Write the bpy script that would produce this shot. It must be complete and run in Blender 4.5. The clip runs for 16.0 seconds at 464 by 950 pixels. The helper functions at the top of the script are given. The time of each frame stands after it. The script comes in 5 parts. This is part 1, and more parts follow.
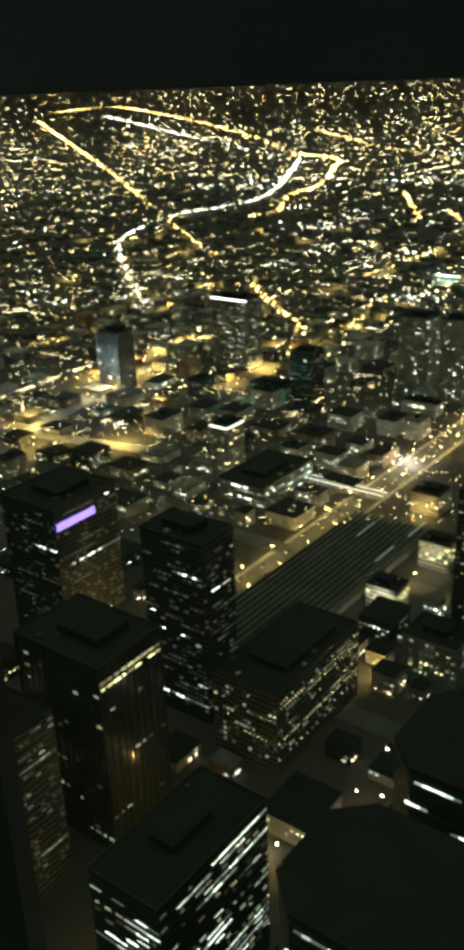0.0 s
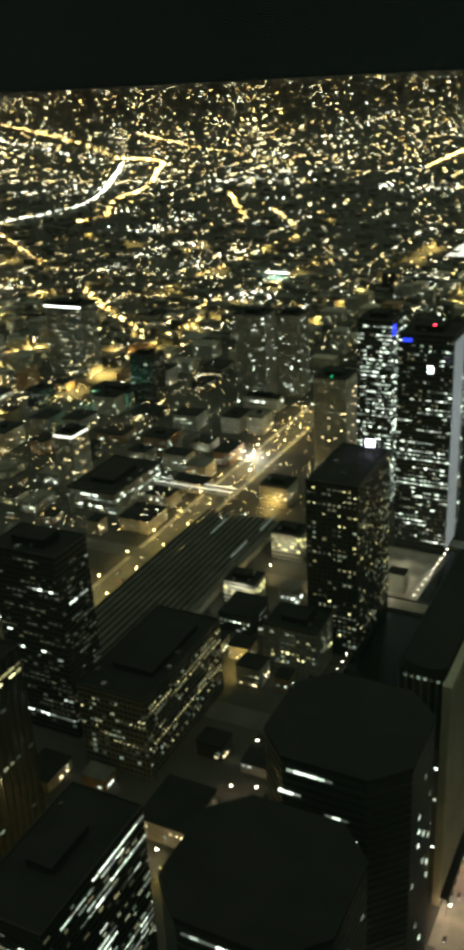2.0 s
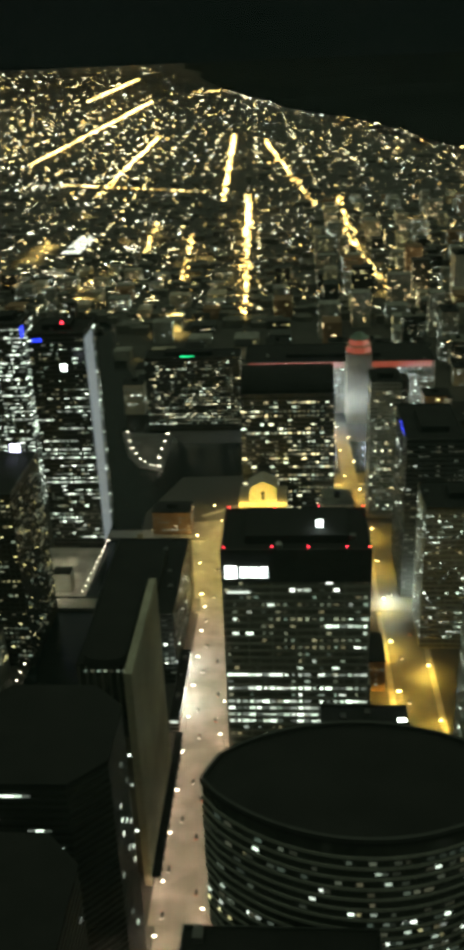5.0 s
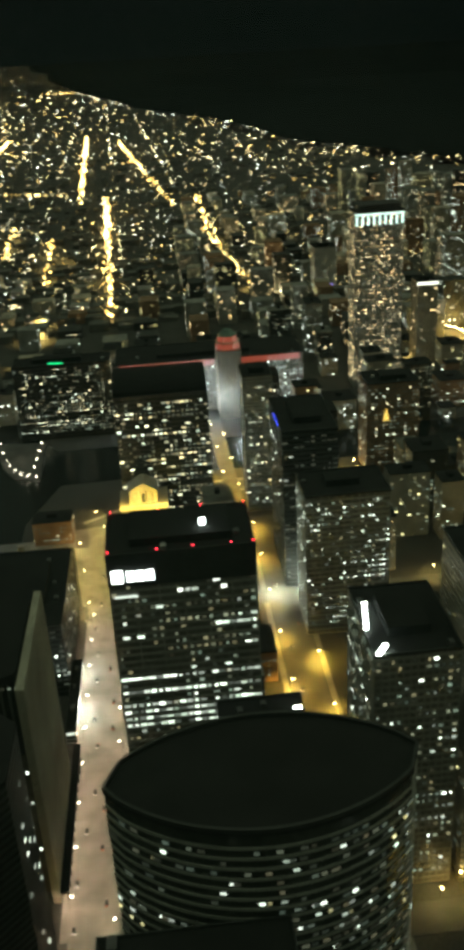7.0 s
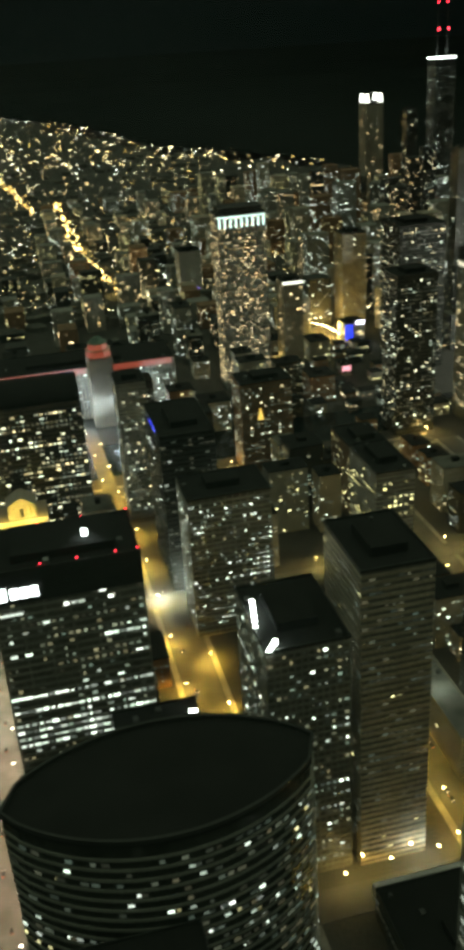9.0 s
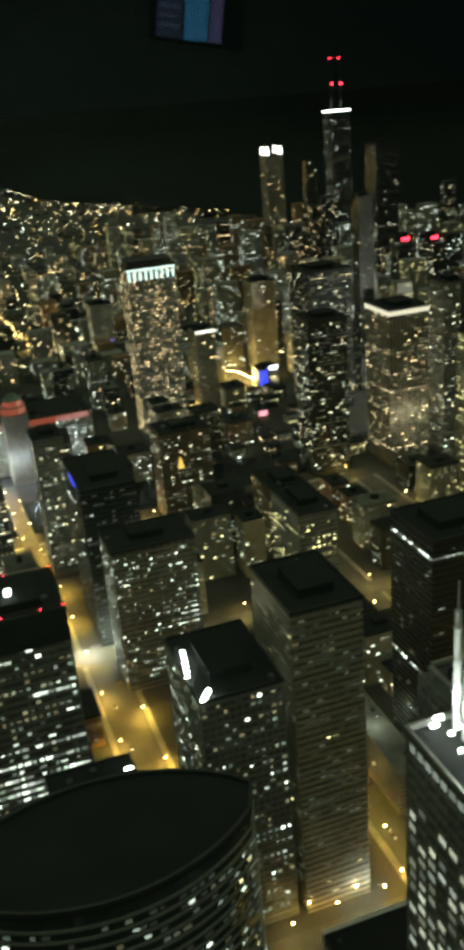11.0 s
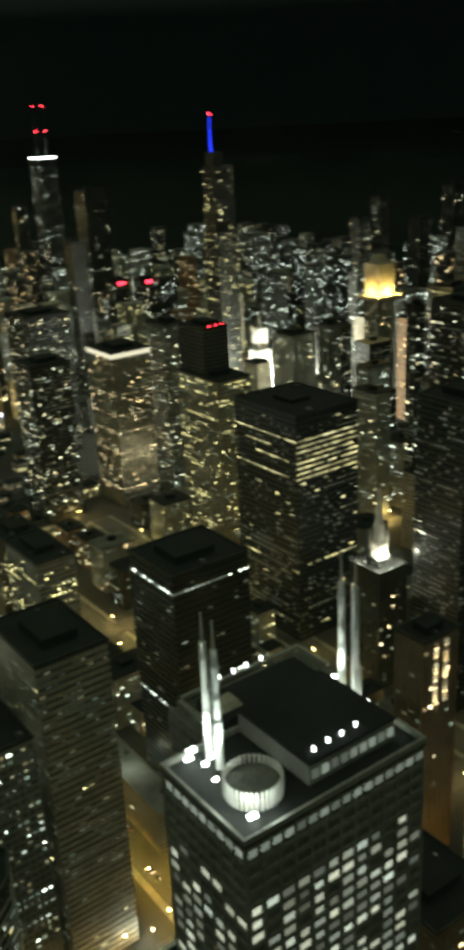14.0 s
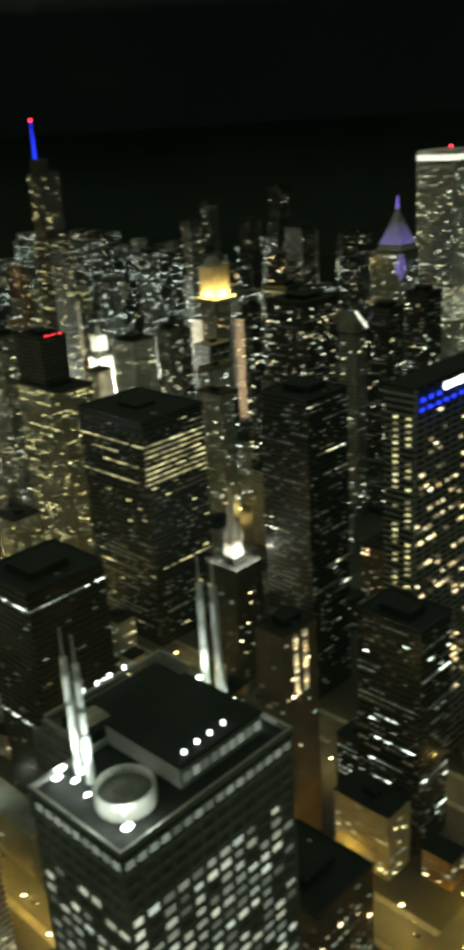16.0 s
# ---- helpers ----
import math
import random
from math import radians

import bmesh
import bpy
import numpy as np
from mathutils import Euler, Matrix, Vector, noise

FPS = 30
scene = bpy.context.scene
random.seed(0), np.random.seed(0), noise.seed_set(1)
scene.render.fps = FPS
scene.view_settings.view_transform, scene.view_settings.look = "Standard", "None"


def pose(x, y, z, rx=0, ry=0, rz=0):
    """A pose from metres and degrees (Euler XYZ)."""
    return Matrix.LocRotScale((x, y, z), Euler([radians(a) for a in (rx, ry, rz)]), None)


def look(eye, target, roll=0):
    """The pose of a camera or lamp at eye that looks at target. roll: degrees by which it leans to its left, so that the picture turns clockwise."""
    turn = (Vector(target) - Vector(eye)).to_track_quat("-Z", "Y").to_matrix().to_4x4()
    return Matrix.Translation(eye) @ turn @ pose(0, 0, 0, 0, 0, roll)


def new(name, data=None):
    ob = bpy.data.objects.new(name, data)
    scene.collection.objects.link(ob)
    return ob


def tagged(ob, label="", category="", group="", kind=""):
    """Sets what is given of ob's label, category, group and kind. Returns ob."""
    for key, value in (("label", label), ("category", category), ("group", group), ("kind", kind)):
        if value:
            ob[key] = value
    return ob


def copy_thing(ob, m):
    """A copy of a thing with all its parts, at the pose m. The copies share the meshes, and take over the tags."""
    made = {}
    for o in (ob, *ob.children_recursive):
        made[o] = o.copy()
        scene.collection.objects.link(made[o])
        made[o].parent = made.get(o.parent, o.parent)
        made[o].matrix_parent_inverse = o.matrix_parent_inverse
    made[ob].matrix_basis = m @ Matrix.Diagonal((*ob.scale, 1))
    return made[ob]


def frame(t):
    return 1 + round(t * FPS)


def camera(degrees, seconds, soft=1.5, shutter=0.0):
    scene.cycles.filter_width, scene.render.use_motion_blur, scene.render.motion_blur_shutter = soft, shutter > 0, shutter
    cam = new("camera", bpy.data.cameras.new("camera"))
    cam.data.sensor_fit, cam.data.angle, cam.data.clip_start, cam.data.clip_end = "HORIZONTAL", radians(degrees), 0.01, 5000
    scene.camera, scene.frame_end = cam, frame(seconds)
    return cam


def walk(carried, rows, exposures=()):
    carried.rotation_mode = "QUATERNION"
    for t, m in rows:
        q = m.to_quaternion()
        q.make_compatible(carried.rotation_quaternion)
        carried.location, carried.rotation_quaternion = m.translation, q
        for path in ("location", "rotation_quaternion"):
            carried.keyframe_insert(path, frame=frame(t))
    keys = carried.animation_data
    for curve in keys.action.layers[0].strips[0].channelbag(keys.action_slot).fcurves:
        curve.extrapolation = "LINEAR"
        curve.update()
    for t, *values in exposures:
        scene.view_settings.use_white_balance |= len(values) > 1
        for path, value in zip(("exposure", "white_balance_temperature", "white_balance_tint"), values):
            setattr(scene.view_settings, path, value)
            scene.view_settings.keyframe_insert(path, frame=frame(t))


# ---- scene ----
cam = camera(28.07, 16.0, soft=5.3, shutter=0.9)
EYE = Vector((0.0, 0.0, 412.0))     # observation floor, 412 m over the street
# seconds, heading clockwise from north, pitch, roll
HEADING = [
        (0, -37.63, -23.03, -2.24), (0.5, -35.60, -23.10, -2.51), (1, -32.40, -22.88, -3.28),
        (1.5, -28.21, -23.01, -2.77), (2, -27.54, -23.28, -2.98), (2.5, -23.54, -23.48, -4.00),
        (3, -17.75, -23.73, -3.53), (3.5, -14.25, -23.86, -3.26), (4, -9.63, -24.11, -2.37),
        (4.2, -8.39, -24.16, -2.19), (6.3, 1.39, -24.54, -3.22), (6.5, 2.15, -24.63, -3.23),
        (7, 3.93, -24.68, -3.34), (7.5, 5.65, -24.74, -3.66), (8, 8.38, -24.88, -3.50),
        (8.5, 10.39, -24.93, -3.48), (9, 12.09, -24.86, -3.78), (9.2, 12.69, -24.81, -3.76),
        (11.3, 19.05, -21.98, -4.56), (11.5, 20.29, -21.86, -4.25), (12, 23.36, -21.90, -3.55),
        (12.5, 23.69, -21.81, -2.77), (13, 23.65, -21.13, -3.37), (13.2, 26.10, -20.92, -3.10), (13.5, 30.43, -20.60, -2.65),
        (14, 35.27, -20.75, -2.89), (14.5, 38.18, -20.95, -2.96), (15, 41.20, -21.12, -2.46),
        (15.5, 41.81, -21.02, -4.25), (16, 45.17, -20.98, -3.56)]


def aim(az, pitch, roll):
    a, p = radians(az), radians(pitch)
    way = Vector((math.sin(a) * math.cos(p), math.cos(a) * math.cos(p), math.sin(p)))
    return look(EYE, EYE + way, roll)


walk(cam, [(t, aim(a, p, r)) for t, a, p, r in HEADING], [(0.0, 0.62, 6500, -4), (4.0, 0.58, 6500, -4), (16.0, 0.58, 6500, -4)])

# ---- night sky ----
world = bpy.data.worlds.new("night_sky")
scene.world = world
world.use_nodes = True
bg = world.node_tree.nodes["Background"]
# the city's glow on the haze: stronger over the plain in the west, fading over the lake
_wt = world.node_tree
_co, _sep, _mix = _wt.nodes.new("ShaderNodeTexCoord"), _wt.nodes.new("ShaderNodeSeparateXYZ"), _wt.nodes.new("ShaderNodeMix")
_rng = _wt.nodes.new("ShaderNodeMapRange")
_rng.inputs["From Min"].default_value, _rng.inputs["From Max"].default_value = -0.8, -0.08
_mix.data_type = "RGBA"
_mix.inputs["A"].default_value, _mix.inputs["B"].default_value = (0.0042, 0.0054, 0.0046, 1), (0.0009, 0.0016, 0.0013, 1)
# sky above the view made brighter, added to light roofs and facades
_up, _high = _wt.nodes.new("ShaderNodeMapRange"), _wt.nodes.new("ShaderNodeMix")
_up.inputs["From Min"].default_value, _up.inputs["From Max"].default_value = 0.10, 0.9
_high.data_type = "RGBA"
_high.inputs["B"].default_value = (0.164, 0.182, 0.128, 1)
_wt.links.new(_sep.outputs["Z"], _up.inputs["Value"])
_wt.links.new(_up.outputs["Result"], _high.inputs["Factor"])
_wt.links.new(_co.outputs["Generated"], _sep.inputs[0])
_wt.links.new(_sep.outputs["X"], _rng.inputs["Value"])
_wt.links.new(_rng.outputs["Result"], _mix.inputs["Factor"])
_wt.links.new(_mix.outputs["Result"], _high.inputs["A"])
_wt.links.new(_high.outputs["Result"], bg.inputs["Color"])
bg.inputs["Strength"].default_value = 1.0


# ---- materials ----
def nodes_of(name):
    m = bpy.data.materials.new(name)
    m.use_nodes = True
    nt = m.node_tree
    return m, nt, nt.nodes["Principled BSDF"]


def surface(name, base, rough=0.8, metal=0.0, grain=4.0, stain=0.06, spread=0.35, bump=0.1):
    """Two scales of variation and a fine relief, all in metres."""
    m, nt, p = nodes_of(name)
    co = nt.nodes.new("ShaderNodeNewGeometry")
    fine, wide = nt.nodes.new("ShaderNodeTexNoise"), nt.nodes.new("ShaderNodeTexNoise")
    fine.inputs["Scale"].default_value, wide.inputs["Scale"].default_value = grain, stain
    fine.inputs["Detail"].default_value, wide.inputs["Detail"].default_value = 4, 3
    add = nt.nodes.new("ShaderNodeMath")
    add.operation = "MULTIPLY"
    ramp = nt.nodes.new("ShaderNodeMapRange")
    ramp.inputs["From Min"].default_value, ramp.inputs["From Max"].default_value = 0.12, 0.40
    ramp.inputs["To Min"].default_value, ramp.inputs["To Max"].default_value = 1 - spread, 1 + spread
    mul = nt.nodes.new("ShaderNodeVectorMath")
    mul.operation = "SCALE"
    mul.inputs[0].default_value = base
    bp = nt.nodes.new("ShaderNodeBump")
    bp.inputs["Strength"].default_value = bump
    ln = nt.links.new
    ln(co.outputs["Position"], fine.inputs["Vector"])
    ln(co.outputs["Position"], wide.inputs["Vector"])
    ln(fine.outputs["Fac"], add.inputs[0])
    ln(wide.outputs["Fac"], add.inputs[1])
    ln(add.outputs[0], ramp.inputs["Value"])
    ln(ramp.outputs["Result"], mul.inputs["Scale"])
    ln(mul.outputs["Vector"], p.inputs["Base Color"])
    ln(fine.outputs["Fac"], bp.inputs["Height"])
    ln(bp.outputs["Normal"], p.inputs["Normal"])
    p.inputs["Roughness"].default_value, p.inputs["Metallic"].default_value = rough, metal
    return m


def lit(name, dark, bright, low, high, power=2.0, single=False, sampled=False):
    """A thing that gives off light; each piece burns at its own strength and tint."""
    m, nt, p = nodes_of(name)
    src = nt.nodes.new("ShaderNodeObjectInfo" if single else "ShaderNodeNewGeometry")
    rnd = src.outputs["Random" if single else "Random Per Island"]
    pw = nt.nodes.new("ShaderNodeMath")
    pw.operation = "POWER"
    pw.inputs[1].default_value = power
    mr = nt.nodes.new("ShaderNodeMapRange")
    mr.inputs["To Min"].default_value, mr.inputs["To Max"].default_value = low, high
    mx = nt.nodes.new("ShaderNodeMix")
    mx.data_type = "RGBA"
    fr = nt.nodes.new("ShaderNodeMath")
    fr.operation = "FRACT"
    sc = nt.nodes.new("ShaderNodeMath")
    sc.operation = "MULTIPLY"
    sc.inputs[1].default_value = 37.7
    ln = nt.links.new
    ln(rnd, pw.inputs[0])
    ln(pw.outputs[0], mr.inputs["Value"])
    ln(rnd, sc.inputs[0])
    ln(sc.outputs[0], fr.inputs[0])
    ln(fr.outputs[0], mx.inputs["Factor"])
    mx.inputs["A"].default_value, mx.inputs["B"].default_value = (*dark, 1), (*bright, 1)
    p.inputs["Base Color"].default_value = (0.2, 0.2, 0.2, 1)
    ln(mx.outputs["Result"], p.inputs["Emission Color"])
    ln(mr.outputs["Result"], p.inputs["Emission Strength"])
    m.cycles.emission_sampling = "AUTO" if sampled else "NONE"
    return m


def glow(name, colour, strength, sampled=False):
    m, nt, p = nodes_of(name)
    p.inputs["Base Color"].default_value = (0.3, 0.3, 0.3, 1)
    p.inputs["Emission Color"].default_value, p.inputs["Emission Strength"].default_value = (*colour, 1), strength
    m.cycles.emission_sampling = "AUTO" if sampled else "NONE"
    return m


ASPHALT = surface("worn_asphalt", (0.10, 0.10, 0.095), 0.75, 0, 3.0, 0.05)
GROUND = surface("city_ground", (0.07, 0.068, 0.06), 0.9, 0, 0.6, 0.012)
PAVING = surface("pavement_concrete", (0.28, 0.27, 0.25), 0.85, 0, 2.0, 0.08)
TAR = surface("tar_roof", (0.012, 0.013, 0.012), 0.9, 0, 0.8, 0.06, 0.5)
GRAVEL = surface("gravel_roof", (0.16, 0.16, 0.14), 0.95, 0, 2.0, 0.07, 0.5)
PALEGLASS = surface("curtained_window_glass", (0.15, 0.147, 0.125), 0.3, 0, 0.5, 0.06, 0.45, 0.02)
GLASS = surface("dark_window_glass", (0.045, 0.049, 0.043), 0.14, 0, 0.3, 0.05, 0.3, 0.02)
STEEL = surface("dark_steel_cladding", (0.036, 0.039, 0.036), 0.5, 0.1, 1.0, 0.05)
DARKSTONE = surface("sooty_granite", (0.12, 0.12, 0.105), 0.75, 0, 0.8, 0.05)
STONE = surface("pale_limestone", (0.42, 0.38, 0.30), 0.8, 0, 0.7, 0.04)
GRANITE = surface("grey_granite", (0.27, 0.27, 0.245), 0.6, 0, 1.0, 0.05)
CONCRETE = surface("concrete_frame", (0.30, 0.30, 0.27), 0.85, 0, 0.8, 0.05)
BRICK = surface("brown_brick", (0.27, 0.17, 0.10), 0.85, 0, 1.2, 0.06)
WHITE = surface("white_glazed_terracotta", (0.75, 0.74, 0.70), 0.5, 0, 0.5, 0.05, 0.15)
METAL = surface("brushed_steel", (0.55, 0.56, 0.55), 0.35, 0.9, 2.0, 0.1, 0.2)
COPPER = surface("green_copper_roof", (0.16, 0.25, 0.20), 0.7, 0, 1.0, 0.08)
CAR = surface("car_paint", (0.10, 0.10, 0.11), 0.3, 0.2, 1.0, 0.2, 0.5)
POLE = surface("grey_painted_pole", (0.12, 0.12, 0.12), 0.5, 0.4)

CARPET = surface("dark_carpet", (0.045, 0.066, 0.052), 0.95, 0, 40, 0.8, 0.2)
PAINT = surface("dim_wall_paint", (0.30, 0.30, 0.29), 0.8, 0, 20, 0.5, 0.1)
# window glass: clear, with a faint mirror image of the room
PANE, _nt, _p = nodes_of("clear_window_pane")
_nt.nodes.remove(_p)
_tr, _gl, _ms = _nt.nodes.new("ShaderNodeBsdfTransparent"), _nt.nodes.new("ShaderNodeBsdfGlossy"), _nt.nodes.new("ShaderNodeMixShader")
_gl.inputs["Roughness"].default_value = 0.0
_ms.inputs["Fac"].default_value = 0.08
_nt.links.new(_tr.outputs[0], _ms.inputs[1])
_nt.links.new(_gl.outputs[0], _ms.inputs[2])
_nt.links.new(_ms.outputs[0], _nt.nodes["Material Output"].inputs["Surface"])

# river and lake
WATER, _nt, _p = nodes_of("dark_water")
_p.inputs["Base Color"].default_value = (0.006, 0.010, 0.010, 1)
_p.inputs["Roughness"].default_value = 0.22
_p.inputs["Specular IOR Level"].default_value = 0.2
_n = _nt.nodes.new("ShaderNodeTexNoise")
_n.inputs["Scale"].default_value = 0.35
_b = _nt.nodes.new("ShaderNodeBump")
_b.inputs["Strength"].default_value = 0.08
_nt.links.new(_n.outputs["Fac"], _b.inputs["Height"])
_nt.links.new(_b.outputs["Normal"], _p.inputs["Normal"])

LAKE = surface("still_lake_water", (0.012, 0.018, 0.015), 0.7, 0, 0.02, 0.002, 0.2, 0.02)
LAKE.node_tree.nodes["Principled BSDF"].inputs["Specular IOR Level"].default_value = 0.02

WARM = lit("warm_window", (1.0, 0.62, 0.25), (1.0, 0.82, 0.50), 0.06, 4.2, 3.2)
COOL = lit("cool_window", (0.80, 0.95, 0.78), (0.95, 1.0, 0.92), 0.06, 3.8, 3.0)
MIXED = lit("office_window", (1.0, 0.78, 0.40), (0.84, 1.0, 0.84), 0.06, 2.8, 3.2)
YELLOW = lit("yellow_window", (0.95, 0.80, 0.30), (1.0, 0.90, 0.48), 0.1, 2.2, 2.0)
# dim windows, and fill glow added to brighten facades
DIMGLOW = lit("dim_window", (1.0, 0.80, 0.42), (0.76, 1.0, 0.80), 0.012, 0.30, 2.2)
FAINTGLOW = lit("faint_window", (1.0, 0.80, 0.45), (0.75, 1.0, 0.82), 0.006, 0.075, 1.8)
WARM1 = lit("warm_pane", (1.0, 0.66, 0.30), (1.0, 0.85, 0.55), 0.06, 2.8, 2.4, True)
COOL1 = lit("cool_pane", (0.80, 0.95, 0.78), (0.97, 1.0, 0.92), 0.06, 2.4, 2.2, True)
YELLOW1 = lit("yellow_pane", (0.95, 0.80, 0.34), (1.0, 0.90, 0.50), 0.12, 1.2, 1.6, True)
SODIUM = lit("sodium_lamp", (1.0, 0.56, 0.12), (1.0, 0.74, 0.30), 1.0, 17.0, 2.0)
PALE = lit("pale_lamp", (1.0, 0.82, 0.52), (0.88, 1.0, 0.95), 1.0, 16.0, 2.2)
DIM = lit("dim_far_lamp", (1.0, 0.62, 0.18), (1.0, 0.94, 0.62), 0.4, 14.0, 2.4)
HEADS = lit("headlamp", (1.0, 0.80, 0.62), (1.0, 0.95, 0.88), 1.5, 9.0, 1.5)
TAILS = lit("tail_lamp", (1.0, 0.10, 0.05), (1.0, 0.25, 0.10), 0.8, 4.0, 1.5)
FLOOD = glow("white_floodlight", (0.95, 1.0, 0.95), 14.0)
REDLAMP = glow("red_beacon", (1.0, 0.02, 0.05), 7.0)
PINKSIGN = glow("pink_neon", (1.0, 0.35, 0.45), 1.2)
BLUE = glow("blue_floodlit_panel", (0.01, 0.03, 1.0), 1.6)
VIOLET = glow("violet_lamp", (0.35, 0.22, 1.0), 1.5)
VIOLETDIM = glow("violet_floodlit_steel", (0.35, 0.25, 0.95), 0.45)
WHITESIGN = glow("white_sign_face", (0.95, 1.0, 1.0), 4.0)
GREENLAMP = glow("green_lamp", (0.05, 1.0, 0.35), 1.2)
# gold light on cornice and ornament, put in as glow
GOLDGLOW = glow("gold_floodlit_panel", (1.0, 0.62, 0.12), 1.0)
COOLSIGN = glow("pale_light_line", (1.0, 0.98, 0.85), 1.6)
COOLDIM = glow("pale_skylight", (0.85, 1.0, 0.85), 0.12)
CROWNLIGHT = glow("pale_green_crown_light", (0.72, 1.0, 0.92), 1.4)
CORNICE = glow("warm_cornice_light", (1.0, 0.88, 0.68), 0.7)
VIOLETSIGN = glow("white_violet_sign", (0.75, 0.70, 1.0), 5.0)
# glow that stands for light on the tower's edge
EDGEGLOW = glow("lit_glass_fin", (0.80, 0.88, 1.0), 0.16)
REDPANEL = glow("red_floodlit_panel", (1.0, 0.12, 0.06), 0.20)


# ---- mesh building ----
class Acc:
    """Collects boxes and other pieces of one mesh."""

    def __init__(self):
        self.v, self.f = [], []

    def box(self, x0, x1, y0, y1, z0, z1, cx=1.0, cy=None):
        """A box; cx, cy shrink its top about its middle."""
        cy = cx if cy is None else cy
        mx, my, hx, hy = (x0 + x1) / 2, (y0 + y1) / 2, (x1 - x0) / 2, (y1 - y0) / 2
        i = len(self.v)
        for z, sx, sy in ((z0, 1, 1), (z1, cx, cy)):
            self.v += [(mx - hx * sx, my - hy * sy, z), (mx + hx * sx, my - hy * sy, z),
                       (mx + hx * sx, my + hy * sy, z), (mx - hx * sx, my + hy * sy, z)]
        self.f += [(i + 3, i + 2, i + 1, i), (i + 4, i + 5, i + 6, i + 7), (i, i + 1, i + 5, i + 4),
                   (i + 1, i + 2, i + 6, i + 5), (i + 2, i + 3, i + 7, i + 6), (i + 3, i, i + 4, i + 7)]
        return self

    def prism(self, ring, z0, z1, top=1.0):
        """An upright prism over a ring of points, the top scaled about the middle."""
        i, n = len(self.v), len(ring)
        mx, my = sum(p[0] for p in ring) / n, sum(p[1] for p in ring) / n
        self.v += [(x, y, z0) for x, y in ring]
        self.v += [(mx + (x - mx) * top, my + (y - my) * top, z1) for x, y in ring]
        self.f += [tuple(range(i + n - 1, i - 1, -1)), tuple(range(i + n, i + 2 * n))]
        self.f += [(i + k, i + (k + 1) % n, i + n + (k + 1) % n, i + n + k) for k in range(n)]
        return self

    def gem(self, x, y, z, r):
        """A small eight-sided lamp globe."""
        i = len(self.v)
        self.v += [(x + r, y, z), (x, y + r, z), (x - r, y, z), (x, y - r, z), (x, y, z + r), (x, y, z - r)]
        for a in range(4):
            b = (a + 1) % 4
            self.f += [(i + a, i + b, i + 4), (i + b, i + a, i + 5)]
        return self

    def slab(self, p, q, width, z, thick=0.06):
        """A flat strip along a line from p to q."""
        d = Vector((q[0] - p[0], q[1] - p[1]))
        n = Vector((-d.y, d.x)).normalized() * width / 2
        self.prism([(p[0] - n.x, p[1] - n.y), (q[0] - n.x, q[1] - n.y), (q[0] + n.x, q[1] + n.y), (p[0] + n.x, p[1] + n.y)], z - thick, z)
        return self

    def mesh(self, name, mat):
        me = bpy.data.meshes.new(name)
        me.from_pydata(self.v, [], self.f)
        me.materials.append(mat)
        me.update()
        return me


def part(name, acc, mat, parent=None, label="", kind=""):
    ob = new(name, acc if isinstance(acc, bpy.types.Mesh) else acc.mesh(name, mat))
    if parent is not None:
        ob.parent = parent
    return tagged(ob, label, kind=kind)


def root(name, x, y, label, category, group="", z=0.0):
    ob = new(name)
    ob.location = (x, y, z)
    ob.empty_display_size = 2
    return tagged(ob, label, category, group)


def structure(name, acc, mat, label):
    return tagged(part(name, acc, mat), label, kind="structure")


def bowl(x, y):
    """The plain, past 2.8 km bent up and drawn in to fit the view from the eye, so that all of it lies within 4.8 km:
    it keeps its bearing and its dip below the skyline.
    """
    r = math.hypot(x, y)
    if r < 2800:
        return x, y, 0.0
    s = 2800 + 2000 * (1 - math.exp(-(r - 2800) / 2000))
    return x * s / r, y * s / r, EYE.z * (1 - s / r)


# ---- ground, water, streets ----
def shore(r):
    """Heading at which the lake begins, by distance."""
    return float(np.interp(r, [1650, 2700, 4700, 6930, 7650, 13900, 30000], [62, 27, 8.5, 2.9, 0.2, -4.3, -6.0]))


def polar(a0, a1, na, radii, lift):
    acc = Acc()
    for r in radii:
        for k in range(na + 1):
            lo, hi = (a0(r), a1(r))
            a = radians(lo + (hi - lo) * k / na)
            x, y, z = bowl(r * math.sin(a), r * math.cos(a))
            if lift == 0 and r > 1640 and math.degrees(a) > shore(r) + 0.5:
                z -= 6 if r < 2900 else 60    # lake bed
            acc.v.append((x, y, z + lift))
    for i in range(len(radii) - 1):
        for k in range(na):
            j = i * (na + 1) + k
            acc.f.append((j, j + 1, j + na + 2, j + na + 1))
    return acc


RINGS = [0.5, 300, 700, 1200, 1800, 2400, 2800, 3000, 3250, 3500, 3800, 4200, 4700, 5300, 6000, 7000, 8200, 10000, 13000, 18000, 26000, 40000, 80000]
land = structure("ground", polar(lambda r: -210, lambda r: 150, 180, RINGS, 0.0), GROUND, "dark city ground reaching to the skyline at night")
for poly in land.data.polygons:
    poly.use_smooth = True


structure("lake", polar(shore, lambda r: 150, 60, [1650, 2000, 2400] + RINGS[6:], 0.8), LAKE, "wide black lake without a light")

river = Acc()
river.prism([(-200, -400), (-148, -400), (-148, 820), (-120, 905), (420, 925), (420, 1000), (-130, 1000), (-180, 1080), (-330, 1600), (-390, 1600), (-240, 1030), (-200, 860)], 0.05, 0.25)
structure("river", river, WATER, "black river between the downtown embankments")

